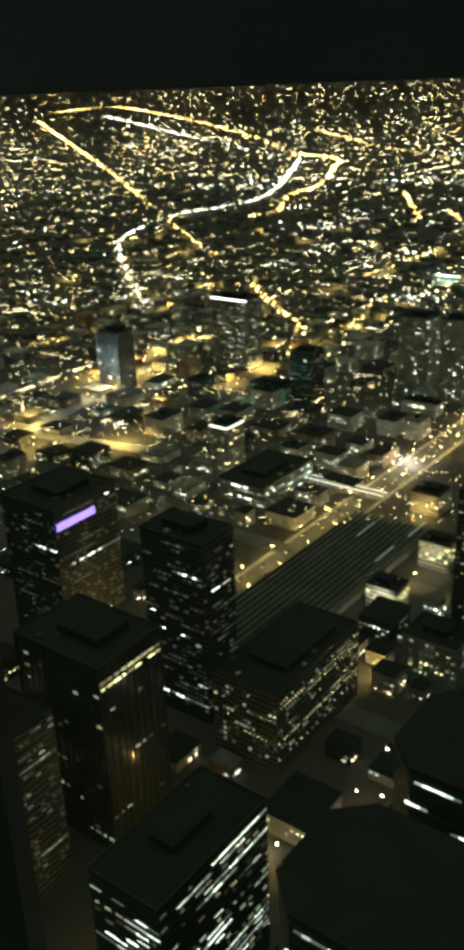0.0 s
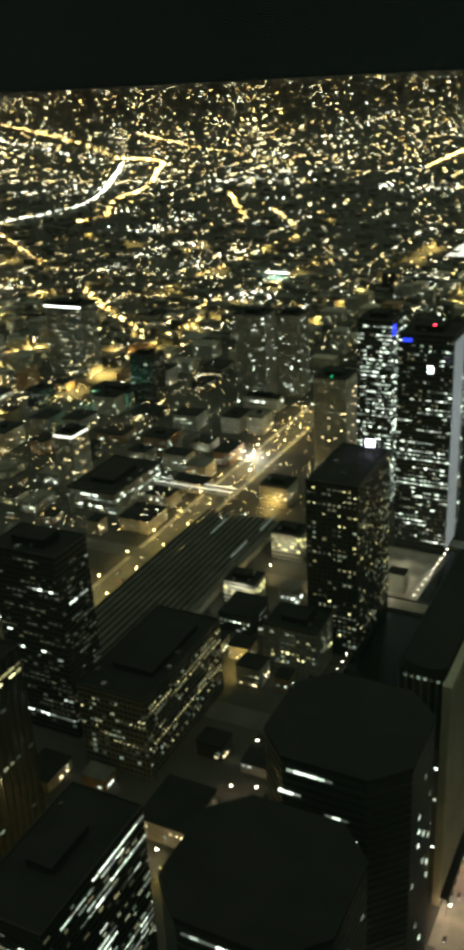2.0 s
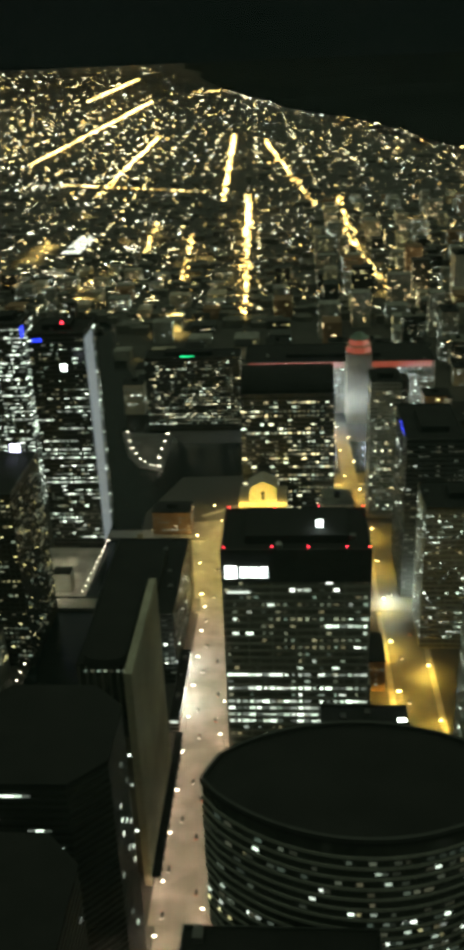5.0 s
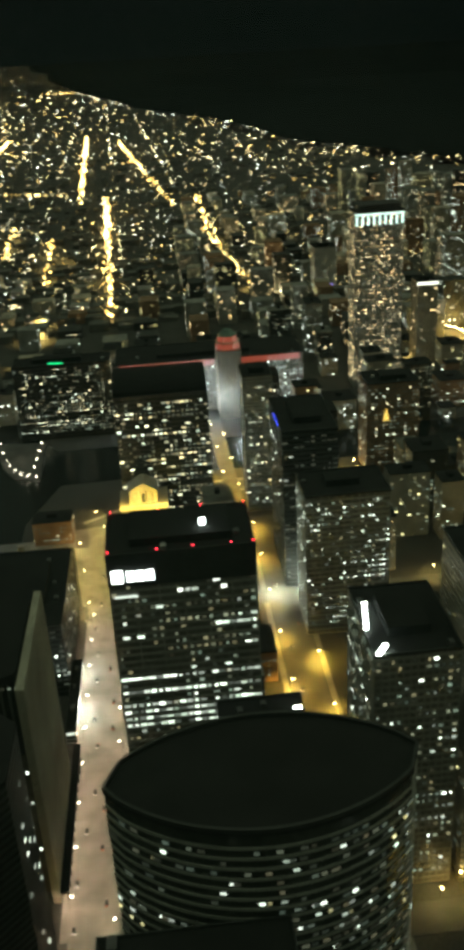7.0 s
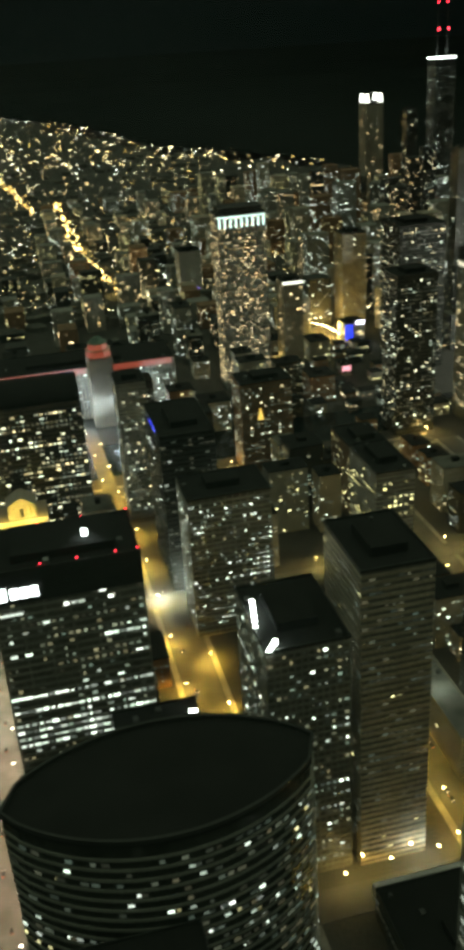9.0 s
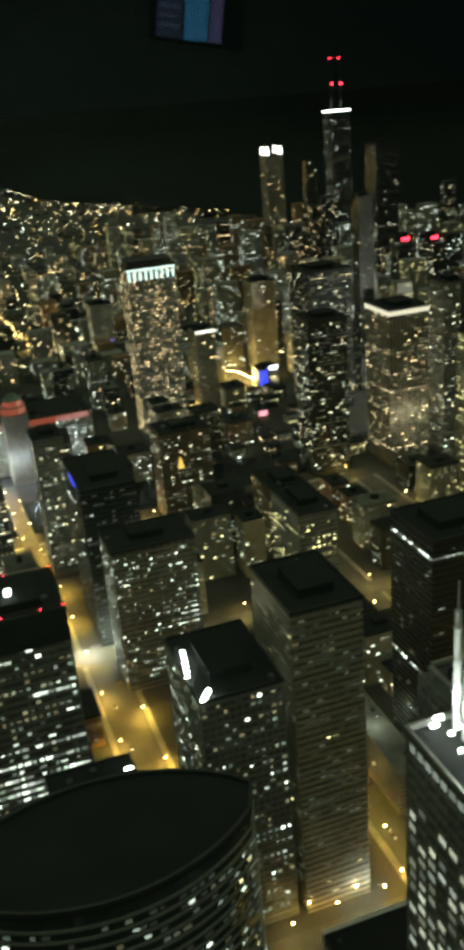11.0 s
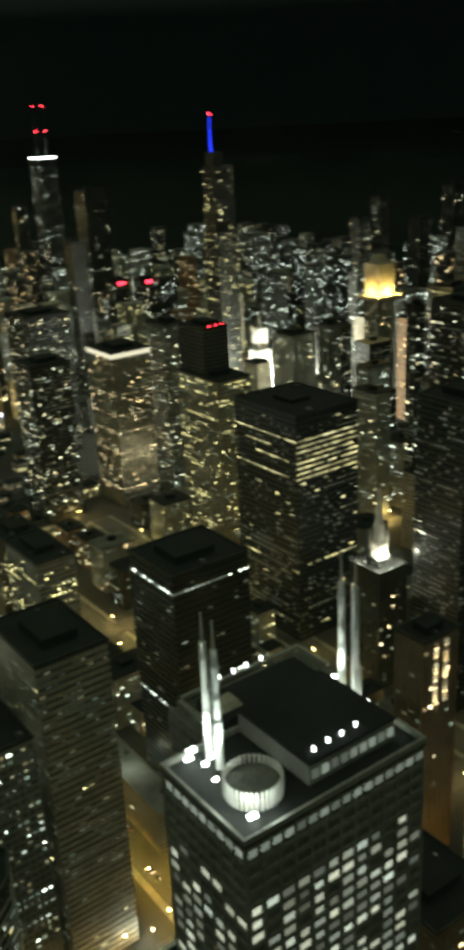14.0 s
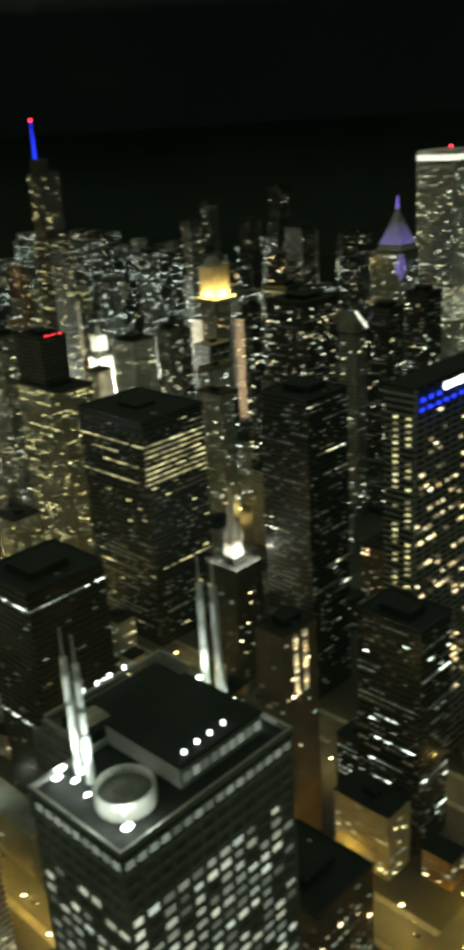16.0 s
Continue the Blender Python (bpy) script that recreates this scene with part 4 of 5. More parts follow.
# lamps out in front, bluish fill for the limestone face
for k in range(7):
    light("crest_floodlight", 0 + k * 28, 1046, 30, 9000 if k == 3 else 36000, (.75, .85, 1.0), 1.0)

# gold temple crown
gold = by_name("gold floodlit temple")
part("attic", Acc().box(-21, 21, -17, 17, 48.5, 56), STONE, gold)
part("pavilion", Acc().box(-12, 12, -12, 8, 56, 67), STONE, gold)
part("pediment", Acc().box(-13, 13, -13, 9, 67, 74, .12, 1.0), STONE, gold)
for k in range(6):
    part("column", Acc().prism([(-11 + 4.4 * k + .9 * math.cos(a * math.pi / 4), -14 + .9 * math.sin(a * math.pi / 4)) for a in range(8)], 56, 67), STONE, gold)
part("arch", Acc().box(-3, 3, -12.4, -12, 56.5, 63).box(-2, 2, -12.4, -12, 63, 64.5), GLASS, gold, "dark arched opening")
part("lit_cornice", Acc().box(-21.4, 21.4, -17.4, -17.0, 49, 51), GOLDGLOW, gold)
for k in range(4):
    light("crown_floodlight", -48 + 12 * k, 722, 58.5, 9000, (1, .66, .14), .8)

# bank tower sign and beacons
bank = by_name("grey bank tower")
part("sign_panel", Acc().box(-35.5, 35.5, -22.2, -21.7, 183, 199.4), STEEL, bank)
part("emblem", Acc().box(-33.5, -28.0, -22.9, -22.2, 185.5, 192.0), WHITESIGN, bank, "white lit sign block")
for k in range(3):
    part("sign_bar", Acc().box(-26.4 + 4.6 * k, -22.6 + 4.6 * k, -22.9, -22.2, 186, 191.2), WHITESIGN, bank)
part("frame_light", Acc().box(-33, -22, -22.6, -22.0, 177, 178), COOL, bank)
for bx, by in ((-34, -21), (-11, -21), (6, -21), (24, -21), (34.5, -21), (-34, 21), (-10, 21), (12, 21), (34.5, 21)):
    lamp(bank, "beacon", bx, by, 201.5, .5, REDLAMP)
part("roof_light", Acc().box(10, 13, -8, -5, 205, 207.5), WHITESIGN, bank)

# ladder lights
ladder = by_name("two white light strips")
for (ax, ay), (bx, by) in (((89.8, 393), (86, 372)), ((91.4, 356), (87, 350.5))):
    for k in range(6):
        t = k / 5
        part("light_bar", Acc().box(ax + (bx - ax) * t - 107.6, ax + (bx - ax) * t - 105.6, ay + (by - ay) * t - 383, ay + (by - ay) * t - 381.5, 152.5, 154 - .2 * k), FLOOD, ladder, "white light strip")

# river tower: pale edge light put in as glow, logo lights
river_t = by_name("tall glass river tower")
part("edge_fin", Acc().box(24.2, 25.4, -24, 6, 6, 199), EDGEGLOW, river_t, "fin with pale edge light put in as glow")
part("sign", Acc().box(2, 7, -24.9, -24.2, 171, 177), WHITESIGN, river_t, "white sign block")
part("blue_sign", Acc().box(-20, -12, -24.9, -24.2, 197, 200), BLUE, river_t, "blue light strip")
lamp(river_t, "beacon", 6, -20, 212, 1.5, REDLAMP)
bright_t = by_name("crowded with bright white")
part("blue_strip", Acc().box(17, 17.8, -21, -12, 182, 192), BLUE, bright_t)
glass_t = by_name("small yellow windows")
part("sign", Acc().box(2, 9, 30.5, 31.2, 146, 152), VIOLETSIGN, glass_t, "white violet sign block")
lamp(by_name("green roof lamp"), "green_lamp", 2, -18.8, 112, 1.2, GREENLAMP)
part("green_strip", Acc().box(-14, 2, -16.6, -16.2, 93, 94.2), GREENLAMP, by_name("river front office block"))
violet = by_name("violet light strip")
part("violet_strip", Acc().box(30.0, 30.6, -32, 8, 103, 109), VIOLET, violet, "violet light strip")
white_roof = by_name("white lit roof edge")
part("light_band", Acc().box(-33, 33, -20.8, -20.2, 106, 108), WHITESIGN, white_roof)
cornice = by_name("floodlit cornice put in as glow")
# cornice glows by itself in place of floodlight
part("lit_cornice", Acc().box(-11.9, 11.9, -15.9, -15.2, 66.5, 69), COOLSIGN, cornice, "floodlit cornice put in as glow")
part("lit_cornice", Acc().box(11.5, 12.0, -15, 15, 66.5, 69), COOLSIGN, cornice, "floodlit cornice put in as glow")
lasalle = by_name("saw-tooth crown")
part("crown", Acc().box(-27, 27, -16, 16, 224.5, 232), STEEL, lasalle)
part("light_band", Acc().box(-30.6, 30.6, -19.1, -18.8, 220, 222), CROWNLIGHT, lasalle, "pale green light line")
for k in range(9):
    part("crown_light", Acc().box(-29 + 7 * k, -26.5 + 7 * k, -19.2, -18.8, 208, 219), CROWNLIGHT, lasalle)
curve_t = by_name("bright curved roof edge")
part("light_band", Acc().box(-13.6, 13.6, -15.8, -15.2, 122.5, 126), COOLSIGN, curve_t)
wide_t = by_name("barrel-shaped roof")
barrel = Acc()
bring = [(-28 * math.cos(math.pi * k / 12), 16 * math.sin(math.pi * k / 12)) for k in range(13)]
for sx in (-41, 41):
    barrel.v += [(sx, y, 140.5 + z) for y, z in bring]
for k in range(12):
    barrel.f.append((k, k + 1, k + 14, k + 13))
barrel.f += [tuple(range(12, -1, -1)), tuple(range(13, 26))]
part("barrel_roof", barrel, TAR, wide_t)
dark_blue = by_name("blue lit roof corner")
part("blue_strip", Acc().box(-22.6, -22.0, -20, 8, 137, 139), BLUE, dark_blue)
column = by_name("two bright columns")
for cx_ in (-3.6, 4.6):
    for k in range(16):
        part("lit_window", Acc().box(cx_ - 1.5, cx_ + 1.5, -10.6, -9.9, 107 + 2.5 * k, 108.3 + 2.5 * k), WARM1, column)
for bx in (-8, 0, 8):
    lamp(stepped, "beacon", bx, -9, 227.5, 1.1, REDLAMP)
classic = by_name("floodlit classical")
# warm light on the cornice is glow in its material
part("lit_cornice", Acc().box(-25, 25, -29, -28.4, 176, 181), CORNICE, classic, "floodlit cornice put in as glow")
part("lit_cornice", Acc().box(-25, -24.4, -28, 28, 176, 181), CORNICE, classic, "floodlit cornice put in as glow")
for k in range(5):
    light("facade_floodlight", 470 + 14 * k, 874, 62, 4000, (1, .85, .6), 1.0)


part("violet_strip", Acc().box(-18, 14, -20.9, -20.2, 8, 14), VIOLET, by_name("white block above a violet sign"), "violet sign strip")
part("roof_lamp", Acc().box(16, 20, -6.2, -5.2, 113.6, 114.6), FLOOD, by_name("narrow black block"), "white roof lamp")
# added lamps without fixtures; the blue and teal ones tint a tower and roof
for x, y, z, w, c in ((-925, 905, 40, 60000, (.5, .75, 1)), (-715, 1003, 10, 30000, (.25, 1, .7)), (-268, 515, 8, 14000, (1, .64, .2)), (-250, 505, 8, 9000, (1, .64, .2)), (-365, 780, 6, 12000, (1, .66, .2)), (-314, 596, 14, 3000, (1, .9, .7)),
                      (-308, 682, 14, 4000, (1, .9, .7)), (-442, 907, 9, 40000, (1, .95, .85)), (455, 1345, 14, 30000, (1, .6, .14)), (440, 1290, 12, 40000, (1, .6, .14)), (463, 1430, 14, 30000, (1, .6, .14)),
                      (303, 1640, 12, 60000, (.9, .8, 1)), (200, 1660, 12, 80000, (1, .75, .4)), (222, 440, 38, 1500, (.9, 1, .8)), (330, 1175, 10, 40000, (1, .66, .2))):
    light("street_light", x, y, z, w, c, .5)
part("gold_ornament", Acc().box(-10, -4, -21.2, -19.8, 60, 73, .1), GOLDGLOW, by_name("brown brick tower with golden"), "ornament with gold light put in as glow")

# railway shed with ribbed roof
shed = root("train_shed", -376, 595, "long dark ribbed train shed roof", "station")
TAKEN.append((-418, -334, 450, 745))
part("wall", Acc().box(-39, 39, -140, 143, 0, 9), CONCRETE, shed)
part("roof", Acc().box(-41, 41, -143, 146, 9, 10.5), DARKSTONE, shed)
for k in range(13):
    part("skylight_ridge", Acc().box(-39 + 6 * k, -36.6 + 6 * k, -141, 144, 10.5, 12.0, .55, 1.0), STEEL, shed)
for a, b in ((-11, 96), (28, 60), (30, 120)):
    part("lit_skylight", Acc().box(a, a + 1.6, b, b + 34, 12.0, 12.3), COOLDIM, shed, "pale lit skylight")

# flat-roofed viaduct station with white light lines
halt = root("viaduct_platform", -455, 790, "bright elevated platform with two light lines", "station")
for k in (-1, 1):
    part("platform_deck", Acc().box(-50, 45, 5 * k - 2.2, 5 * k + 2.2, 6, 7), PAVING, halt)
    part("light_line", Acc().box(-50, 45, 5 * k - .5, 5 * k + .5, 10.6, 10.9), COOLSIGN, halt, "white light line")
    for x in range(-48, 46, 12):
        part("post", Acc().box(x - .3, x + .3, 5 * k - .3, 5 * k + .3, 0, 10.6), POLE, halt)


# ---- distant light carpet ----
rnd = random.Random(7)


def in_lake(x, y):
    r = math.hypot(x, y)
    return r > 1650 and math.degrees(math.atan2(x, y)) > shore(r) - 0.3


far_sodium, far_dim, far_pale = Acc(), Acc(), Acc()


def far_lamp(acc, x, y, size, up=8.0):
    if in_lake(x, y):
        return
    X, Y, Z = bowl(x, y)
    d = math.sqrt(X * X + Y * Y + (EYE.z - Z) ** 2)
    acc.gem(X, Y, Z + up * (1 if d < 2500 else 0.6), max(0.4, d * size * 1.35))


for _ in range(46000):
    el = rnd.uniform(0.5, 21.0) if rnd.random() < .65 else rnd.uniform(0.45, 6)
    az = radians(rnd.uniform(-62, 50) if rnd.random() < .72 else rnd.uniform(-62, -8))
    r = EYE.z / math.tan(radians(el))
    if (r < 1500 and az > radians(-22)) or (r < 1250 and rnd.random() < .6):
        continue
    if el < 2.6 and rnd.random() < .38:
        continue
    x, y = r * math.sin(az), r * math.cos(az)
    # dense quarters, dark parks and yards
    s = max(520.0, r * .11)
    if noise.noise(Vector((x / s, y / s, 3.0))) + .6 * noise.noise(Vector((x * 3 / s, y * 3 / s, 9.0))) < rnd.uniform(-.8, .38):
        continue
    k = rnd.random()
    if rnd.random() < (.52 if az > radians(-24) else .25 if az > radians(-30) else 0):
        continue
    if k < 0.60:
        g = 200 if rnd.random() < .7 else 100
        x = round((x + .036 * y) / g) * g - .036 * y + rnd.gauss(0, 2.5)
        y = round(y / (34 + r * .012)) * (34 + r * .012)
    elif k < 0.84:
        g = 200 if r < 3500 else 400
        y = round(y / g) * g + rnd.gauss(0, 3)
    c = rnd.random()
    far_lamp(far_dim if c < .70 else far_sodium if c < .82 else far_pale, x, y, rnd.uniform(0.0002, 0.00052))


for _ in range(4600):
    r, az = EYE.z / math.tan(radians(rnd.uniform(10, 27))), radians(rnd.uniform(-62, -16))
    far_lamp(rnd.choice((far_dim, far_dim, far_sodium, far_pale)), r * math.sin(az), r * math.cos(az), rnd.uniform(.00018, .00036), rnd.uniform(4, 22))
for _ in range(4000):
    r, az = EYE.z / math.tan(radians(rnd.uniform(1.8, 14.5))), radians(rnd.uniform(-16, 30))
    if r > 1500:
        far_lamp(rnd.choice((far_dim, far_dim, far_dim, far_sodium, far_pale)), r * math.sin(az), r * math.cos(az), rnd.uniform(.0002, .00042), rnd.uniform(6, 30))
# bright yards, stations and sports grounds in the plain
for _ in range(46):
    r, az = EYE.z / math.tan(radians(rnd.uniform(3, 13))), radians(rnd.uniform(-60, -6))
    for _k in range(rnd.randint(4, 14)):
        far_lamp(far_pale, r * math.sin(az) + rnd.gauss(0, r * .012), r * math.cos(az) + rnd.gauss(0, r * .01), rnd.uniform(.0003, .0006), 12)


for px, py, n, spread in ((-813, 1648, 26, 22), (-950, 3420, 40, 90), (-1000, 2050, 20, 40), (-1700, 3650, 60, 160), (-1450, 2450, 40, 90), (-2350, 3300, 50, 150)):
    for _k in range(n):
        far_lamp(far_pale, px + rnd.gauss(0, spread), py + rnd.gauss(0, spread), rnd.uniform(.0004, .0007), 12)


def smooth(pts, n=7):
    """A gentle curve through the points of a road."""
    if len(pts) < 4:
        return pts
    out = []
    for i in range(len(pts) - 1):
        a, b, c, d = (Vector(pts[max(0, min(len(pts) - 1, i + k))]) for k in (-1, 0, 1, 2))
        for k in range(n):
            t = k / n
            p = b + (c - a) * .5 * t + (a * 2 - b * 5 + c * 4 - d) * .5 * t * t + (b * 3 - a - c * 3 + d) * .5 * t ** 3
            out.append((p.x, p.y))
    return out + [pts[-1]]


def lamp_road(points, step, acc, size=0.0006, spread=6.0, skip=0.15, up=8.0):
    points = smooth(points)
    for (x0, y0), (x1, y1) in zip(points, points[1:]):
        L = math.hypot(x1 - x0, y1 - y0)
        n = max(2, int(L / step))
        for k in range(n):
            if rnd.random() < skip:
                continue
            t = (k + rnd.uniform(0.3, 0.7)) / n
            far_lamp(acc, x0 + (x1 - x0) * t + rnd.gauss(0, spread), y0 + (y1 - y0) * t + rnd.gauss(0, spread), size * rnd.uniform(.55, 1.0), up)


# avenues and motorways
lamp_road([(-9574, 8660), (-4256, 4245), (-2910, 3104), (-1728, 2085), (-1446, 1845)], 26, far_sodium, 0.0007)
lamp_road([(-1215, 1321), (-1444, 1530), (-1716, 1783), (-1881, 1973), (-2003, 2229), (-2069, 2490), (-2041, 2656), (-2128, 3083), (-2862, 4417)], 10, far_pale, 0.0008, 4, .1, 14)
lamp_road([(-1831, 2492), (-1806, 2648), (-2012, 3015), (-2107, 3407), (-2401, 3996), (-2711, 4544), (-3153, 4771)], 11, far_sodium, 0.0009, 5, .1)
lamp_road([(-12492, 11592), (-13134, 13886), (-7263, 8861), (-4137, 5863), (-3153, 4771)], 45, far_sodium, 0.0006, 20)
lamp_road([(-9761, 10060), (-5532, 6571), (-3845, 5171), (-3059, 4504)], 45, far_pale, 0.0006, 20)
lamp_road([(-4389, 7017), (-2964, 5452), (-2302, 4847), (-1858, 4382)], 35, far_sodium, 0.0006, 12)
lamp_road([(-1153, 1589), (-983, 1429), (-832, 1308)], 9, far_sodium, 0.001, 4, .1, 16)
lamp_road([(-1000, 1760), (-1000, 2402)], 14, far_sodium, 0.0007, 5)
for p, q in (((-1298, 2880), (-1051, 2498)), ((-1675, 3298), (-1291, 2667)), ((-334, 2107), (-365, 2566)), ((-221, 1828), (-251, 2373)),
             ((-81, 1513), (-135, 3002)), ((-212, 2946), (-319, 5515)), ((139, 3032), (150, 2100)), ((-138, 5105), (71, 2749)), ((121, 2421), (184, 1652)),
             ((-643, 3136), (-748, 5537)), ((-1143, 4155), (-1418, 10104)), ((-860, 3485), (-261, 3157)), ((-2190, 10639), (-3209, 21121))):
    lamp_road([p, q], 13 * max(1, math.hypot(*p) / 2600), far_sodium, 0.00095, 4, .1)
lamp_road([(-81, 1513), (-135, 3002)], 11, far_sodium, 0.0011, 5, .05, 18)
lamp_road([(-1042, 13847), (24, 7653), (356, 6925), (694, 4656)], 150, far_pale, 0.0004, 16)
lamp_road([(-1189, 12620), (-300, 12300)], 40, far_sodium, 0.0007, 30)
for acc, mat, nm, lb in ((far_sodium, SODIUM, "street_lights", "golden street lights of the far avenues"), (far_dim, DIM, "house_lights", "dim scattered lights of far houses"),
                         (far_pale, PALE, "traffic_lights", "pale lamps and traffic on far roads")):
    tagged(part(nm, acc, mat, kind="stuff"), lb, "lights")


# ---- skyline and in-between buildings ----
AVENUES = [((-81, 1513), (-135, 3002)), ((139, 3032), (150, 2100)), ((121, 2421), (184, 1652)), ((-221, 1828), (-251, 2373)), ((-334, 2107), (-365, 2566))]


def blocked(x0, x1, y0, y1, m=7):
    for a0, a1, b0, b1 in TAKEN:
        if x0 < a1 + m and x1 > a0 - m and y0 < b1 + m and y1 > b0 - m:
            return True
    cx, cy = (x0 + x1) / 2, (y0 + y1) / 2
    half = max(x1 - x0, y1 - y0) / 2
    for (p, q) in [(s[0], s[1]) for s in streets] + AVENUES + BOUND:
        d, v = Vector((q[0] - p[0], q[1] - p[1])), Vector((cx - p[0], cy - p[1]))
        t = max(0, min(1, v.dot(d) / d.length_squared))
        if (v - d * t).length < half + 14:
            return True
    return in_lake(x0, y0) or in_lake(x1, y1)


BOUND = [((470, 1275), (398, 1060)), ((405, 1120), (330, 920)), ((-1153, 1589), (-832, 1308)), ((-1215, 1321), (-1444, 1530)), ((-174, -300), (-174, 860)), ((-130, 955), (420, 965)), ((-215, 1000), (-360, 1600))]

skyline = [  # west, east, south, north, height, kind of face
    (789, 811, 1821, 1843, 274, STEEL, .03, .10), (907, 956, 1745, 1793, 298, STEEL, .02, .06), (659, 683, 1328, 1353, 251, STONE, .02, .08),
    (488, 526, 1361, 1399, 139, STONE, .02, .05), (475, 538, 1111, 1174, 190, STEEL, .25, .12), (385, 431, 905, 945, 180, STEEL, .15, .2),
    (540, 567, 883, 915, 204, GRANITE, .1, .15), (714, 751, 867, 905, 164, WHITE, .05, .08), (813, 853, 911, 951, 150, STEEL, .1, .15),
    (723, 741, 811, 829, 184, GRANITE, .03, .12), (1087, 1109, 1010, 1032, 258, STEEL, .02, .1), (1418, 1447, 1233, 1261, 283, STEEL, .02, .1),
    (1027, 1041, 1078, 1093, 264, GRANITE, .05, .15), (960, 1003, 830, 873, 193, STEEL, .25, .15), (653, 665, 608, 620, 241, STONE, .3, .3),
    (740, 795, 613, 667, 229, STEEL, .2, .15), (767, 793, 528, 555, 225, STEEL, .15, .1), (746, 771, 471, 495, 249, WHITE, .15, .1),
    (807, 835, 1474, 1502, 158, STEEL, .1, .1), (850, 879, 1449, 1478, 157, STEEL, .1, .1), (1186, 1209, 1194, 1217, 280, STEEL, .05, .12),
    (1190, 1220, 877, 907, 236, GRANITE, .05, .15), (1059, 1090, 881, 912, 257, STEEL, .1, .15), (1161, 1186, 1075, 1099, 250, STEEL, .05, .15), (1093, 1115, 1147, 1168, 256, STONE, .05, .15)]
FACE_WORD = {"sooty_granite": "dark granite", "dark_steel_cladding": "dark steel", "pale_limestone": "pale stone", "grey_granite": "grey granite", "white_glazed_terracotta": "white stone", "concrete_frame": "concrete", "brown_brick": "brown brick"}
for x0, x1, y0, y1, h, m, run, few in skyline:
    m = STEEL if h > 230 else m
    tower("skyline_tower", x0, x1, y0, y1, h, m, "%s skyline tower with scattered lit windows" % FACE_WORD[m.name], 4.0, 3.8, "grid" if m is not STEEL else "bands", run * .7, few * (.45 if h > 230 else .8), MIXED, group="skyline towers")
red_a, red_b = [o for o in scene.objects if o.type == "EMPTY" and abs(o.location.y - 1476) < 26 and o.location.x > 800]
for o in (red_a, red_b):
    part("red_sign", Acc().box(-7, 7, -15.5, -14.8, 151, 156), REDLAMP, o, "red roof sign")

# gold floodlit crown far off
gt = tower("gold_tower", 866, 894, 872, 900, 190, STONE, "stone tower with a gold floodlit crown", 4.0, 3.6, "piers", .05, .08, WARM, pent=0)
part("crown", Acc().box(-14, 14, -14, 14, 191, 232), STONE, gt)
part("crown_cap", Acc().box(-9, 9, -9, 9, 232, 243, .6), STONE, gt)
part("terrace", Acc().box(-21, 21, -21, 21, 186, 191), STONE, gt)
for a, b in ((-19, -19), (0, -19.5), (-19.5, 0), (19, -18)):
    light("crown_floodlight", 880 + a, 886 + b, 195, 30000, (1, .68, .2), 1.0)
# white floodlit clock tower
wt = tower("white_clock_tower", 779, 801, 1021, 1043, 110, WHITE, "white terracotta tower under bright floodlights", 4.0, 3.4, "piers", .02, .03, WARM, pent=0)
part("clock_stage", Acc().box(-8, 8, -8, 8, 111, 140), WHITE, wt)
spire(wt, 0, 0, 140, 160, 4, WHITE, None, "cupola")
for a, b in ((-16, -30), (6, -34), (-34, -8)):
    light("facade_floodlight", 790 + a, 1032 + b, 60, 700000, (1, .96, .85), 1.5)
# slant-topped tower
sl = tower("slant_tower", 750, 772, 557, 579, 200, GRANITE, "tower with a slanting roof and one bright slanting edge", 4.0, 3.6, "bands", .05, .08, MIXED, pent=0)
wedge = Acc()
wedge.v += [(-11, -11, 200.6), (11, -11, 200.6), (11, 11, 200.6), (-11, 11, 200.6), (-11, 11, 224), (-11, -11, 224)]
wedge.f += [(3, 2, 1, 0), (0, 1, 5), (1, 2, 4, 5), (2, 3, 4), (3, 0, 5, 4)]
part("slant_roof", wedge, GRANITE, sl)
edge = Acc()
edge.prism([(-11, -11.9), (11, -11.9), (11, -11.1), (-11, -11.1)], 0, 2)
for i, (x, y, z) in enumerate(edge.v):
    edge.v[i] = (x, y, z + 212 - x * 23.4 / 22)
part("light_edge", edge, COOLSIGN, sl, "white light line")


def courses(X0, X1, Y0, Y1, h):
    """One closed shaft with string courses standing out of it."""
    prof = [(0, 0.0)]
    for k in range(1, int(h / 8)):
        prof += [(0, 8.0 * k), (.35, 8.0 * k), (.35, 8.0 * k + 1.2), (0, 8.0 * k + 1.2)]
    prof.append((0, h))
    acc = Acc()
    for o, z in prof:
        acc.v += [(X0 - o, Y0 - o, z), (X1 + o, Y0 - o, z), (X1 + o, Y1 + o, z), (X0 - o, Y1 + o, z)]
    for i in range(len(prof) - 1):
        for a in range(4):
            c = (a + 1) % 4
            acc.f.append((i * 4 + a, i * 4 + c, i * 4 + 4 + c, i * 4 + 4 + a))
    i = len(prof) * 4 - 4
    acc.f += [(3, 2, 1, 0), (i, i + 1, i + 2, i + 3)]
    return acc


far_bodies = {}
far_windows = {}


